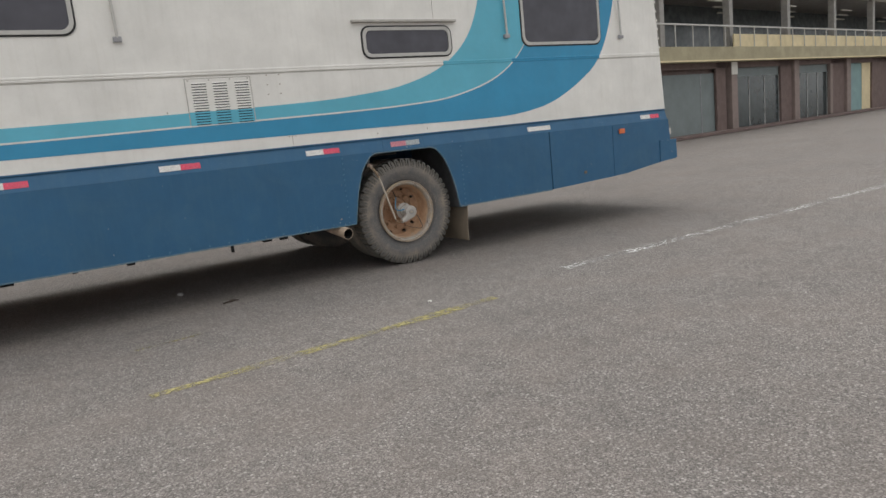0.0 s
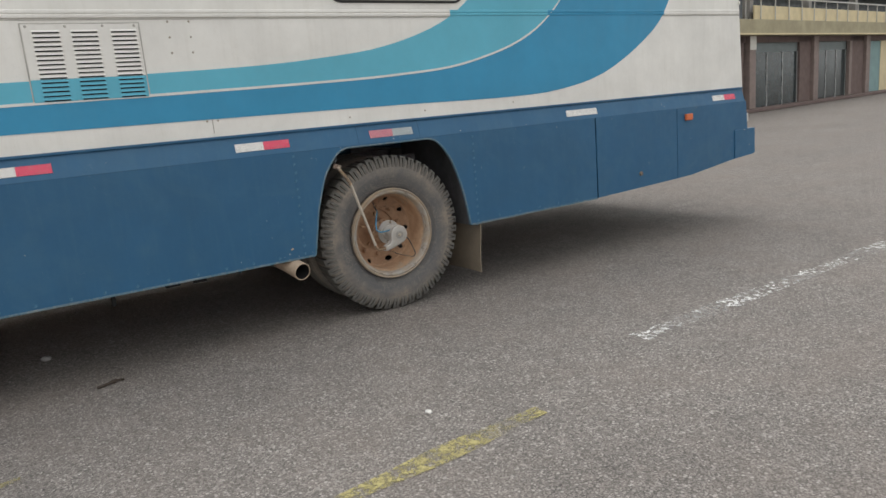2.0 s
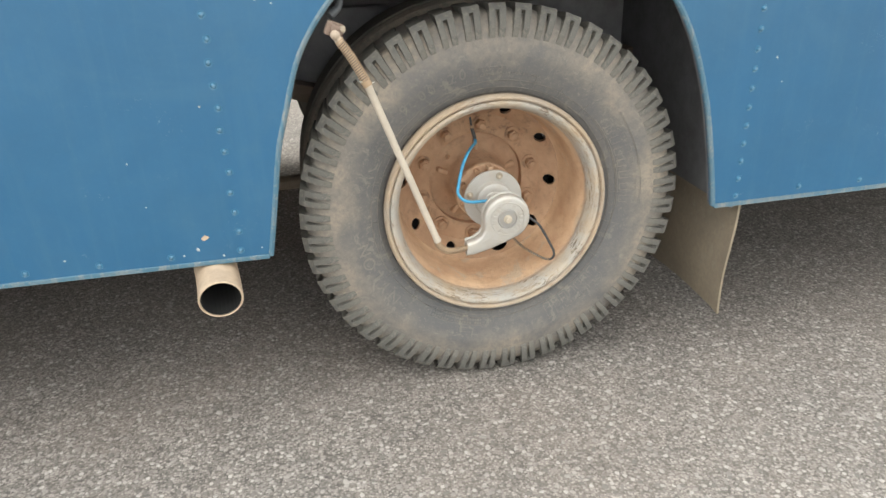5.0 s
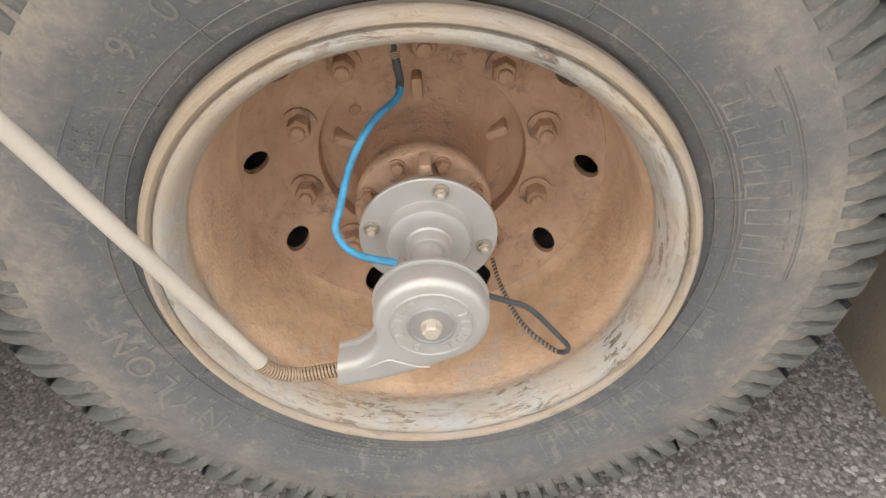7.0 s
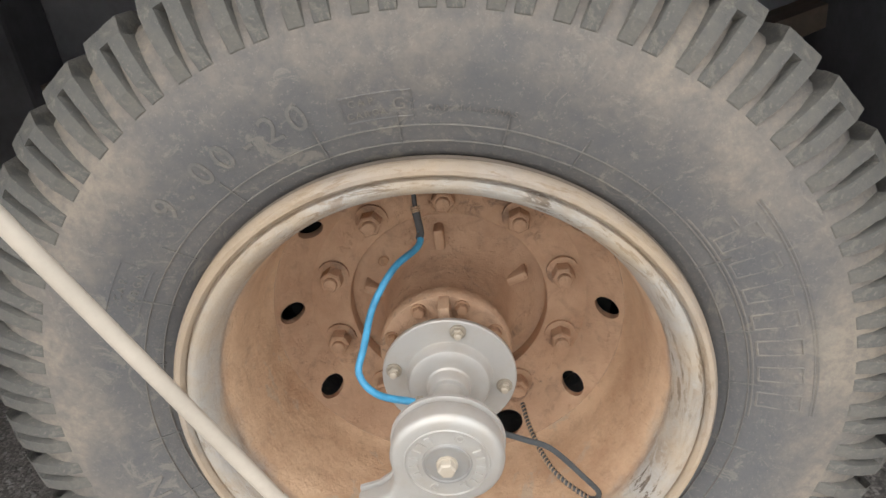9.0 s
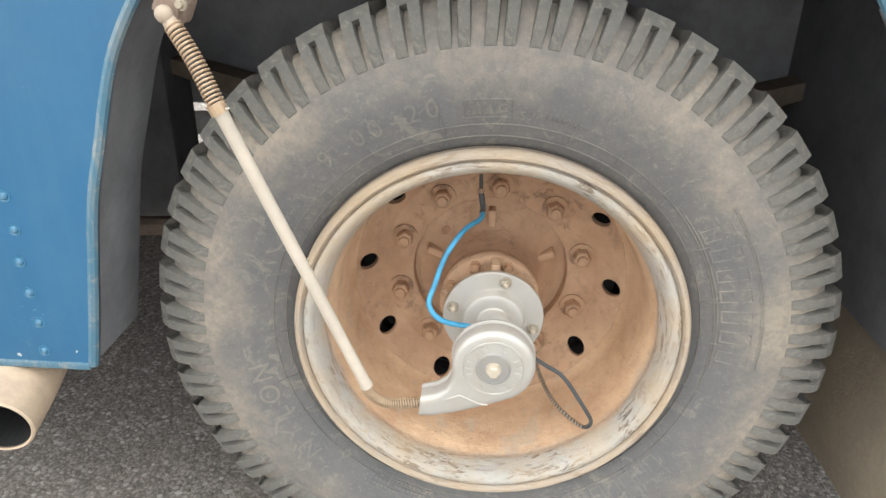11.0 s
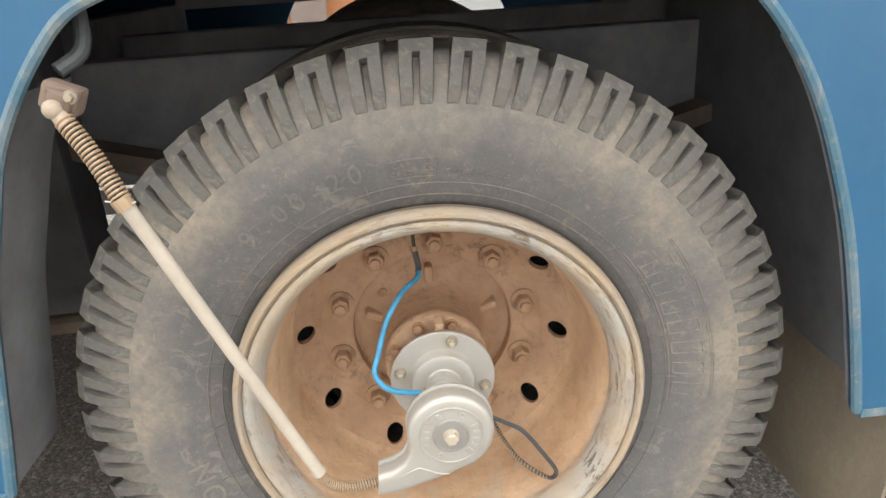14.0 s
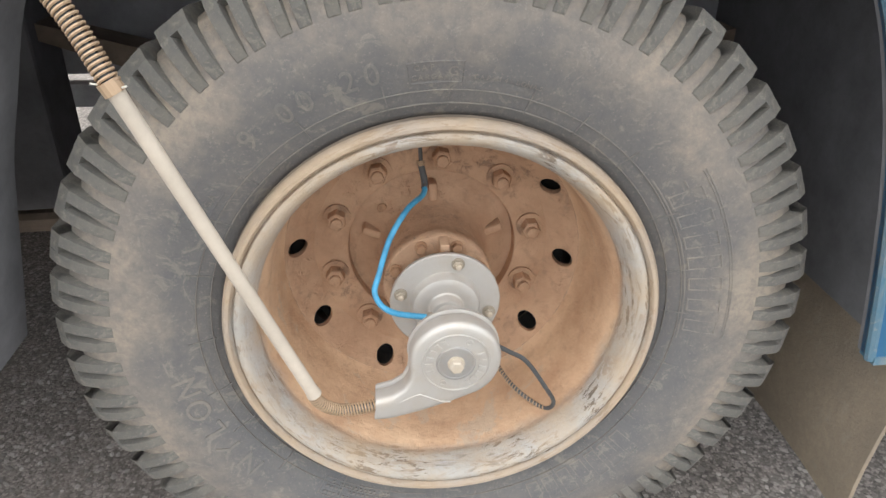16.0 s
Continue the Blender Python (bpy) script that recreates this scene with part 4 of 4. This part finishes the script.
for row, (a0, a1, rr) in enumerate(((238, 263, 0.351), (238, 263, 0.342), (239, 256, 0.3335))):
    n = int((a1 - a0) / 1.25)
    for i in range(n):
        if (i * 7 + row * 3) % 9 == 4:
            continue
        a = a0 + (a1 - a0) * i / n
        bar = block(-0.0022, 0.0022, -0.0010, 0.0010, -0.0026, 0.0026)
        bmesh.ops.transform(bar, matrix=Matrix.Translation(AXLE) @ pose(0, 0, 0, 0, 90 - a, 0) @ pose(0, T0 + 0.0185 + (0.3525 - rr) * 0.34, rr), verts=bar.verts)
        part("print_bar", bar, LET, tyre)
part("print_frame", outline_box(236.5, 265.5, 0.3285, 0.357), LET, tyre)
part("print_frame", outline_box(252.5, 258.5, 0.366, 0.377), LET, tyre)

# rim: flange, lock ring, barrel
RIMP = [(0.288, 0.125), (0.297, 0.11), (0.3005, 0.095), (0.302, 0.082), (0.3005, 0.072), (0.2965, 0.0665), (0.292, 0.067), (0.2888, 0.071), (0.2880, 0.0765), (0.2866, 0.0765), (0.2852, 0.072), (0.281, 0.0705), (0.2765, 0.0715), (0.2725, 0.0745), (0.268, 0.0805), (0.2645, 0.089), (0.2615, 0.099), (0.2595, 0.107), (0.2610, 0.1125), (0.2600, 0.121), (0.2555, 0.130), (0.2525, 0.15), (0.2505, 0.185), (0.2490, 0.22), (0.2478, 0.24), (0.2462, 0.255), (0.2440, 0.266), (0.240, 0.2755)]
rim = part("wheel_rim", lathe(RIMP, 144, centre=AXLE), RIM, bus, "scraped white wheel rim, tan with dust inside", smooth=40)

part("rust_line", lathe([(0.3010, 0.088), (0.3022, 0.083), (0.3026, 0.092)], 128, centre=AXLE), UNDER_DUST, rim)
HOLE_R, HOLES, PHASE = 0.2205, 10, -4.5
cone = lambda r: 0.318 - 0.0425 * max(0, (r - 0.196) / 0.044) ** 1.25
disc = bmesh.new()
for k in range(HOLES):
    mid = radians(PHASE + 36 * k)
    n = 24
    outer, inner, deep = [], [], []
    for i in range(n):
        t = 2 * math.pi * i / n
        c, s = math.cos(t), math.sin(t)
        f = 1 / max(abs(c), abs(s))
        rr, aa = HOLE_R + (0.0195 if c > 0 else 0.0245) * c * f, radians(18) * s * f
        y = cone(rr)
        outer.append(disc.verts.new((rr * math.cos(mid + aa), y, rr * math.sin(mid + aa))))
        hr, ha = HOLE_R + 0.0142 * c, ((0.026 * s + 0.014) if k == 8 else 0.0158 * s) / HOLE_R
        hp = (hr * math.cos(mid + ha), hr * math.sin(mid + ha))
        inner.append(disc.verts.new((hp[0], cone(hr), hp[1])))
        deep.append(disc.verts.new((hp[0] * 1.02, cone(hr) + 0.012, hp[1] * 1.02)))
    for i in range(n):
        j = (i + 1) % n
        disc.faces.new((outer[i], outer[j], inner[j], inner[i]))
        disc.faces.new((inner[i], inner[j], deep[j], deep[i]))
bmesh.ops.remove_doubles(disc, verts=disc.verts, dist=0.0004)
bmesh.ops.translate(disc, verts=disc.verts, vec=AXLE)
lathe([(0.196, 0.318), (0.185, 0.317), (0.160, 0.3155), (0.144, 0.315), (0.1405, 0.317), (0.139, 0.337)], 120, bm=disc, centre=AXLE)
part("wheel_disc", disc, EARTH, bus, "dusty wheel disc with round hand holes", smooth=40)

nut = part("wheel_nut", hexagon(0.0155, 0.288, 0.312, 0.0225), EARTH, rim)
stud = part("wheel_stud", lathe([(0, 0.281), (0.0085, 0.282), (0.0095, 0.285), (0.0095, 0.295)], 14), EARTH, rim)
for k in range(10):
    a = radians(13.5 + 36 * k)
    m = Matrix.Translation(AXLE) @ pose(0.1675 * math.cos(a), 0, 0.1675 * math.sin(a), 0, 37 * k, 0)
    for ob in (nut, stud):
        if k == 0:
            ob.matrix_basis = m
        else:
            again(ob, m)

hub = part("hub", lathe([(0.150, 0.338), (0.132, 0.336), (0.122, 0.330), (0.112, 0.322), (0.098, 0.312), (0.088, 0.296), (0.083, 0.275), (0.0805, 0.245), (0.0800, 0.226), (0.0825, 0.222), (0.0845, 0.218), (0.0845, 0.202), (0.082, 0.198), (0.052, 0.198), (0.052, 0.150), (0.0, 0.150)], 72, centre=AXLE), EARTH, bus, "iron wheel hub caked with red dust", smooth=40)
for k, a in enumerate((20, 90, 160, 232, 308)):
    m = Matrix.Translation(AXLE) @ pose(0, 0, 0, 0, -a, 0)
    if k == 0:
        rib = part("hub_rib", block(0.080, 0.122, 0.303, 0.334, -0.007, 0.007, 0.0055), EARTH, hub)
        rib.matrix_basis = m
    else:
        again(rib, m)
for k in range(8):
    a = radians(22 + 45 * k)
    m = Matrix.Translation(AXLE) @ pose(0.0705 * math.cos(a), 0, 0.0705 * math.sin(a), 0, 20 * k, 0)
    if k == 0:
        hb = part("hub_bolt", hexagon(0.0080, 0.186, 0.197, 0.0098), EARTH_DARK, hub)
        hb.matrix_basis = m
    else:
        again(hb, m)
part("hub_lug", block(0.0, 0.014, 0.168, 0.199, 0.050, 0.083, 0.002), EARTH, hub).location = AXLE
for x, z in ((-0.082, 0.075),):
    part("hub_hole", lathe([(0.0, 0.3185), (0.007, 0.3185), (0.0085, 0.32)], 14, centre=AXLE + Vector((x, -0.001, z))), EARTH_DARK, hub)
part("brake_drum", lathe([(0.15, 0.35), (0.24, 0.352), (0.24, 0.55), (0.1, 0.55)], 48, centre=AXLE), SOOT_AND_SHADE, bus)

# rotary air coupling: flange plate, shaft, teardrop housing
CC = AXLE + Vector((0.006, 0, 0))
plate = part("coupling_flange", lathe([(0.0, 0.152), (0.0805, 0.152), (0.0815, 0.1505), (0.0815, 0.1455), (0.0802, 0.144), (0.0525, 0.1435), (0.0512, 0.1420), (0.0500, 0.1335), (0.0478, 0.1295), (0.043, 0.1275), (0.0275, 0.1268), (0.0258, 0.1250), (0.0245, 0.1130), (0.0228, 0.1105), (0.0180, 0.1095), (0.0172, 0.105), (0.0172, 0.05), (0, 0.05)], 72, centre=CC), SILVER, bus, "silver flange of the tyre air coupling", smooth=35)
for k, a in enumerate((75, 165, 255, 345)):
    a = radians(a)
    m = Matrix.Translation(CC) @ pose(0.0675 * math.cos(a), 0.003, 0.0675 * math.sin(a), 0, 25 * k, 0)
    if k == 0:
        pb = part("flange_bolt", hexagon(0.0076, 0.1325, 0.1405, 0.0098), STEEL, plate)
        pb.matrix_basis = m
        ps = part("flange_stud", lathe([(0, 0.1275), (0.0034, 0.128), (0.0044, 0.129), (0.0044, 0.134)], 12), BOLT, plate)
        ps.matrix_basis = m
    else:
        again(pb, m), again(ps, m)


HC = CC + Vector((0.001, -0.006, -0.003))


def teardrop(grow=0.0):
    """Outline of the housing round its centre: a disc with a tail to one side."""
    r = 0.0578 + grow
    arc = [(r * math.cos(radians(a)), r * math.sin(radians(a))) for a in range(-60, 184, 6)]
    tail = [(-0.0565 - grow, -0.012), (-0.0585 - grow * 0.8, -0.027), (-0.067 - grow * 0.4, -0.043 + grow * 0.6), (-0.084, -0.0555 + grow), (-0.106, -0.0615 + grow),
            (-0.1085, -0.0905 - grow), (-0.088, -0.0895 - grow), (-0.058, -0.0825 - grow), (-0.028, -0.0725 - grow), (0.0, -0.0625 - grow)]
    return arc + tail


h = bmesh.new()
lines = [(-0.003, 0.047), (0.0045, 0.0455), (0.0045, 0.0415), (-0.0008, 0.0398), (-0.0008, 0.0372), (0.003, 0.0352), (0.0030, 0.0185), (0.0018, 0.0140), (-0.0010, 0.0112), (-0.0040, 0.0100), (-0.0095, 0.0095)]
rings = [[h.verts.new((x, y, z)) for x, z in teardrop(g)] for g, y in lines]
for a, b in zip(rings, rings[1:]):
    for i in range(len(a)):
        h.faces.new((a[i], a[(i + 1) % len(a)], b[(i + 1) % len(b)], b[i]))
h.faces.new(rings[0]), h.faces.new(rings[-1])
bmesh.ops.translate(h, verts=h.verts, vec=HC)
housing = part("air_coupling", h, SILVER, bus, "teardrop cast aluminium air coupling on the hub", smooth=38)
part("cover_ring", lathe([(0.0455, 0.0096), (0.0448, 0.0078), (0.0436, 0.0078), (0.0428, 0.0096)], 64, centre=HC), SILVER, housing)
part("cap_ring", lathe([(0.0265, 0.0096), (0.0255, 0.0072), (0.0235, 0.0068), (0.0225, 0.0085), (0, 0.0085)], 48, centre=HC), metal("worn_grey_cap", (0.35, 0.34, 0.325), 0.46, 0.3, 0.45), housing)
part("centre_bolt", hexagon(0.0098, -0.003, 0.0085, 0.0115), BOLT, housing).location = HC
# raised marks round the cover, worn to plain bars
for mid, n in ((158, 6), (-22, 6)):
    for i in range(n):
        a = mid - (i - (n - 1) / 2) * 17
        bar = block(-0.0030, 0.0030, -0.0020, 0.0011, -0.0048, 0.0048, 0.0006)
        bmesh.ops.transform(bar, matrix=Matrix.Translation(HC) @ pose(0, 0, 0, 0, 90 - a, 0) @ pose(0, 0.0095, 0.0355), verts=bar.verts)
        part("raised_mark", bar, SILVER, housing)
for a in (62, 242):
    bm = lathe([(0.0048, 0.0096), (0.0044, 0.0082), (0.003, 0.0082), (0.0026, 0.0096)], 12, centre=HC + Vector((0.0355 * math.cos(radians(a)), 0, 0.0355 * math.sin(radians(a)))))
    part("raised_ring", bm, SILVER, housing)
part("rib", tube(curve([(-0.075, 0.0105, -0.062), (-0.05, 0.0095, -0.050), (-0.042, 0.0092, -0.052), (-0.02, 0.0092, -0.062), (-0.006, 0.0095, -0.064)], 5), 0.0012, 6), SILVER, housing).location = HC

# supply pipe with its spring sleeves
low_end, high_end = Vector((-0.178, 0.002, 0.463)), Vector((-0.331, -0.048, 0.884))
tail = Vector((-0.100, 0.016, 0.427))
pipe = part("supply_pipe", tube([low_end, low_end.lerp(high_end, 0.03), low_end.lerp(high_end, 0.97), high_end], [0.0100, 0.0086, 0.0086, 0.0098], 20), CREAM, bus, "cream plastic air supply pipe across the wheel", smooth=50)
bend = [low_end + Vector((-0.004, 0, 0.012)), low_end + Vector((0.005, 0.003, -0.016)), Vector((-0.146, 0.012, 0.426)), tail]
part("hose_core", tube(curve(bend, 6), 0.0055, 10), BLACKHOSE, pipe)
part("spring_sleeve", coil(bend, 0.0076, 0.0014, 28), SPRING, pipe)
knuckle = Vector((-0.389, -0.022, 0.986))
part("hose_core", tube([high_end, knuckle], 0.0075, 10), BLACKHOSE, pipe)
part("spring_sleeve", coil([high_end, high_end.lerp(knuckle, 0.5) + Vector((0.003, 0, 0)), knuckle.lerp(high_end, 0.12)], 0.0098, 0.0017, 21), SPRING, pipe)
part("spring_end", tube([high_end + Vector((0.002, 0, -0.006)), high_end + Vector((-0.004, 0, 0.006))], 0.0112, 14), SPRING, pipe)
for side, up in ((-1, 0.004), (1, 0.001)):
    part("tie", tube([high_end + Vector((0.011 * side, -0.006, up)), high_end + Vector((0.016 * side, -0.009, up + 0.002))], 0.0010, 6), LAMPWHITE, pipe, "white cable tie end")
br = block(-0.024, 0.017, 0.006, 0.036, -0.015, 0.016, 0.006)
box(br, -0.012, 0.012, -0.004, 0.010, -0.012, 0.012, 0.004)
bmesh.ops.transform(br, matrix=Matrix.Translation(knuckle + Vector((0.004, 0.004, 0.006))) @ pose(0, 0, 0, 0, 24, 0), verts=br.verts)
CLAMP = earthy("dusty_plastic_bracket", (0.19, 0.14, 0.115), (0.28, 0.21, 0.17), (0.12, 0.085, 0.07))
bracket = part("pipe_bracket", br, CLAMP, bus, "dusty brown clamp on the wheel arch")
ball = bmesh.new()
bmesh.ops.create_uvsphere(ball, u_segments=20, v_segments=12, radius=0.0105, matrix=Matrix.Translation(knuckle + Vector((0.0, -0.006, 0.0))))
BALL = plain("dusty_cream_plastic", (0.44, 0.35, 0.27), 0.6, 0.25, 30)
part("ball_joint", ball, BALL, bracket, smooth=60)
part("neck", tube([knuckle.lerp(high_end, 0.16), knuckle + Vector((0, -0.004, 0))], [0.0096, 0.0078], 14), BALL, bracket)
part("clamp_bolt", hexagon(0.005, -0.010, -0.002, 0.0075), STEEL, bracket).location = knuckle + Vector((0.017, 0.006, 0.010))
part("arch_hose", tube(curve([(-0.395, 0.02, 1.02), (-0.372, 0.04, 1.04), (-0.375, 0.06, 1.085), (-0.40, 0.08, 1.11)], 6), 0.009, 10), BLACKHOSE, bus)

# air lines on the wheel
blue = [(-0.017, 0.255, 0.652), (-0.020, 0.235, 0.640), (-0.046, 0.19, 0.637), (-0.0725, 0.16, 0.606), (-0.089, 0.14, 0.562), (-0.096, 0.12, 0.538), (-0.0745, 0.10, 0.522), (-0.024, 0.07, 0.530)]
part("air_line", tube(curve(blue, 8), 0.0043, 12), BLUEHOSE, bus, "bright blue air line", smooth=60)
part("air_line", tube(curve([(-0.022, 0.285, 0.70), (-0.021, 0.27, 0.675), (-0.017, 0.255, 0.652), (-0.018, 0.245, 0.646)], 6), [0.0032] * 6 + [0.0050] * 13, 12), BLACKHOSE, bus, "black hose stub with a thin valve stem", smooth=60)
part("hose_clamp", coil([(-0.0215, 0.272, 0.679), (-0.0205, 0.268, 0.672)], 0.0056, 0.0012, 3), SPRING, bus)
part("hose_nut", hexagon(0.006, 0.052, 0.074), STEEL, bus).location = (-0.022, 0.0, 0.531)
loop = [(0.060, 0.052, 0.497), (0.090, 0.068, 0.468), (0.120, 0.082, 0.438), (0.158, 0.10, 0.372), (0.176, 0.112, 0.334), (0.172, 0.122, 0.312), (0.158, 0.135, 0.308), (0.130, 0.16, 0.318), (0.112, 0.20, 0.322), (0.098, 0.25, 0.33), (0.092, 0.285, 0.34)]
whole_loop = curve(loop, 8)
part("air_line", tube(whole_loop[:45], 0.0034, 12), BLACKHOSE, bus, "black looped air line", smooth=60)
part("braided_line", tube(whole_loop[44:], 0.0033, 10), BLACKHOSE, bus, smooth=60)
part("braid", coil(whole_loop[44::4], 0.0036, 0.0011, 30, 5), SPRING, bus)

# inner twin and the wheels that stand behind and in front
twin = part("tyre", carcass(0.365, 0.62), RUBBER, bus)
for y0 in (WIDTH - 0.315, WIDTH - 0.62):
    far = part("tyre", carcass(y0, y0 + 0.257), RUBBER, bus)
    part("tread_face", lathe([(0.49, y0 + 0.05), (0.513, y0 + 0.07), (0.515, y0 + 0.13), (0.513, y0 + 0.19), (0.49, y0 + 0.21)], 64, centre=AXLE), RUBBER_LUG, far)
part("tread_face", lathe([(0.49, 0.415), (0.506, 0.435), (0.507, 0.50), (0.506, 0.56), (0.49, 0.58)], 64, centre=AXLE), RUBBER_LUG, twin)
for y in (WIDTH - 0.30, ):
    part("wheel_disc", lathe([(0.30, y + 0.22), (0.25, y + 0.18), (0.24, y), (0.0, y)], 48, centre=AXLE), EARTH_DARK, bus)
for y0 in (0.08, WIDTH - 0.33):
    ft = carcass(y0, y0 + 0.25)
    lathe([(0.30, y0 + 0.05), (0.25, y0 + 0.10), (0.24, y0 + 0.12), (0.0, y0 + 0.12)], 48, bm=ft, centre=AXLE)
    bmesh.ops.translate(ft, verts=ft.verts, vec=(-5.6, 0, 0))
    part("tyre", ft, RUBBER, bus)


# ---- the long building across the yard ----
hall = thing("hall", pose(23.3, 12.8, 0, 0, 0, 7.4), "long two-storey hall with brown pillars and an ochre balcony", "building", "structure")
U0, U1 = -34.0, 60.0
part("plinth", block(U0, U1, -0.55, 6.0, 0.0, 0.12, 0.02), BRICK, hall)
part("back_wall", block(U0, U1, 0.26, 0.5, 0.12, 2.9), BRICK, hall)
part("balcony_slab", block(U0, U1, -0.45, 3.0, 2.86, 3.42, 0.02), OCHRE, hall, "ochre painted balcony slab")
part("slab_lip", block(U0, U1, -0.47, -0.451, 2.86, 2.92), YELLOW, hall)
part("upper_back", block(U0, U1, 6.0, 6.2, 3.42, 6.4), UNDER, hall)
part("upper_slab", block(U0, U1, -0.6, 6.3, 6.15, 6.6, 0.02), YELLOW, hall)
part("upper_ceiling_beam", block(U0, U1, 0.1, 0.35, 5.9, 6.15), CONCRETE, hall)
part("window_band", block(U0, U1, 4.4, 4.44, 3.42, 6.15), glass("hall_window_glass", (0.10, 0.115, 0.125), 0.12), hall, "dark glazing of the upper floor")
pil = part("pillar", block(-0.28, 0.22, -0.12, 0.14, 0.12, 2.86, 0.02), PILLAR, hall)
for k in range(-6, 12):
    if k:
        again(pil, pose(6.1 * k - 0.25, 0, 0))
part("pillar_sign", block(-0.275, 0.215, -0.135, -0.121, 2.34, 2.85), LAMPWHITE, hall, "white board on a pillar")
up = part("upper_pillar", block(-0.16, 0.13, -0.05, 0.25, 3.42, 6.15, 0.02), CONCRETE, hall)
for k in range(-8, 14):
    if k:
        again(up, pose(5.15 * k + 0.1, 0, 0))
part("rail", block(U0, U1, -0.42, -0.37, 4.20, 4.26, 0.01), FRAME, hall)
post = part("rail_post", block(-0.02, 0.02, -0.41, -0.38, 3.42, 4.20), FRAME, hall)
for k in range(-24, 44):
    if k:
        again(post, pose(1.2 * k, 0, 0))
part("parapet_panel", block(-0.37, U1, -0.33, -0.27, 3.44, 3.94), YELLOW, hall)
tube_l = part("ceiling_tube", block(0, 1.3, 0.9, 1.0, 5.50, 5.56), LAMPWHITE, hall)
for k in range(-10, 20):
    if k:
        again(tube_l, pose(2.3 * k, 1.05 * (k % 3), 0))


def bay(u0, u1, z0, z1, mat, v=0.14, name="bay_panel", label=""):
    return part(name, block(u0, u1, v, v + 0.1, z0, z1), mat, hall, label)


def glazed(u0, u1, panes):
    g = bay(u0, u1, 0.12, 2.25, glass("shop_glass", (0.03, 0.04, 0.042), 0.1), name="shop_window", label="dark glazed shop front")
    part("lintel_glass", block(u0, u1, 0.13, 0.2, 2.25, 2.7), SHUTTER, g)
    for i in range(panes + 1):
        u = u0 + (u1 - u0) * i / panes
        part("mullion", block(u - 0.02, u + 0.02, 0.115, 0.14, 0.12, 2.25), MULLION, g)


part("upper_soffit", block(U0, U1, 0.4, 6.0, 6.10, 6.147), UNDER, hall, "grey ceiling of the upper floor")
part("sill_beam", block(U0, U1, 0.02, 0.10, 2.62, 2.86), BRICK, hall)
bay(-4.9, -1.25, 0.12, 2.45, SHUTTER, name="roller_shutter", label="grey blue roller shutter")
part("seam", block(-2.30, -2.27, 0.125, 0.139, 0.12, 2.45), UNDER, hall)
bay(-1.25, -0.5, 0.12, 2.86, BRICK, 0.02)
glazed(0.25, 4.45, 3)
bay(4.45, 5.55, 0.12, 2.86, BRICK, 0.02)
glazed(6.3, 9.75, 3)
part("pillar", block(9.75, 10.05, -0.05, 0.10, 0.12, 2.62, 0.02), PILLAR, hall)
bay(10.05, 11.65, 0.12, 2.86, BRICK, 0.02)
bay(12.3, 14.3, 0.12, 2.6, TEAL, 0.14, "door", "teal sheet door")
bay(14.3, 15.5, 0.12, 2.62, YELLOW, 0.12)
bay(15.5, 17.7, 0.12, 2.86, BRICK, 0.02)
for k in range(3, 9):
    glazed(6.1 * k + 0.2, 6.1 * k + 4.3, 3)
    bay(6.1 * k + 4.3, 6.1 * k + 5.55, 0.12, 2.86, BRICK, 0.02)
bay(U0, -23.9, 0.12, 2.86, ORANGE_BRICK, 0.1, "brick_bay", "orange brick wall")
bay(-23.9, -19.5, 0.12, 2.86, plain("pale_wall_paint", (0.42, 0.43, 0.43), 0.8, 0.1, 2), 0.1, "plaster_bay", "pale plastered wall")


# ---- loose chips bedded in the asphalt ----
def stone_chips(count, x0, x1, y0, y1, small, large):
    rng = np.random.default_rng(7)
    c = np.stack([rng.uniform(x0, x1, count), rng.uniform(y0, y1, count), np.full(count, GROUND)], 1)
    size = rng.uniform(small, large, (count, 1, 1)) * rng.uniform(0.6, 1.25, (count, 1, 3)) * (1, 0.8, 0.20)
    corners = np.array([(1, 0, 0.1), (0.35, 0.9, 0), (-0.6, 0.75, 0.1), (-1, -0.1, 0), (-0.3, -0.9, 0.1), (0.65, -0.7, 0), (0.2, 0.15, 1), (-0.25, -0.1, 0.9)], float)
    spin = rng.uniform(0, 2 * np.pi, count)
    v = corners[None] * size * (1 + rng.uniform(-0.2, 0.2, (count, 8, 3)))
    rot = np.stack([np.stack([np.cos(spin), -np.sin(spin)], 1), np.stack([np.sin(spin), np.cos(spin)], 1)], 1)
    v[:, :, :2] = np.einsum("nij,nkj->nki", rot, v[:, :, :2])
    v += c[:, None]
    faces = np.array([(0, 1, 6), (1, 2, 6), (2, 7, 6), (2, 3, 7), (3, 4, 7), (4, 5, 7), (5, 6, 7), (5, 0, 6)])
    f = (faces[None] + 8 * np.arange(count)[:, None, None]).reshape(-1, 3)
    me = bpy.data.meshes.new("stone_chips")
    me.from_pydata(v.reshape(-1, 3).tolist(), [], f.tolist())
    me.materials.append(CHIPS)
    return tagged(new("stone_chips", me), "pale and grey stone chips bedded in asphalt", "gravel", kind="stuff")


k = Mat("stone_chip_mix", 0.8)
rnd = k.n.new("ShaderNodeNewGeometry").outputs["Random Per Island"]
k.colour(k.mix(k.ramp(rnd, 0.35, 1.0), (0.17, 0.155, 0.142), (0.42, 0.385, 0.355)))
CHIPS = k.m
stone_chips(16000, -2.2, 2.4, -2.2, 0.9, 0.0035, 0.0095)
stone_chips(9000, -5.5, 5.0, -6.0, -0.6, 0.004, 0.009)
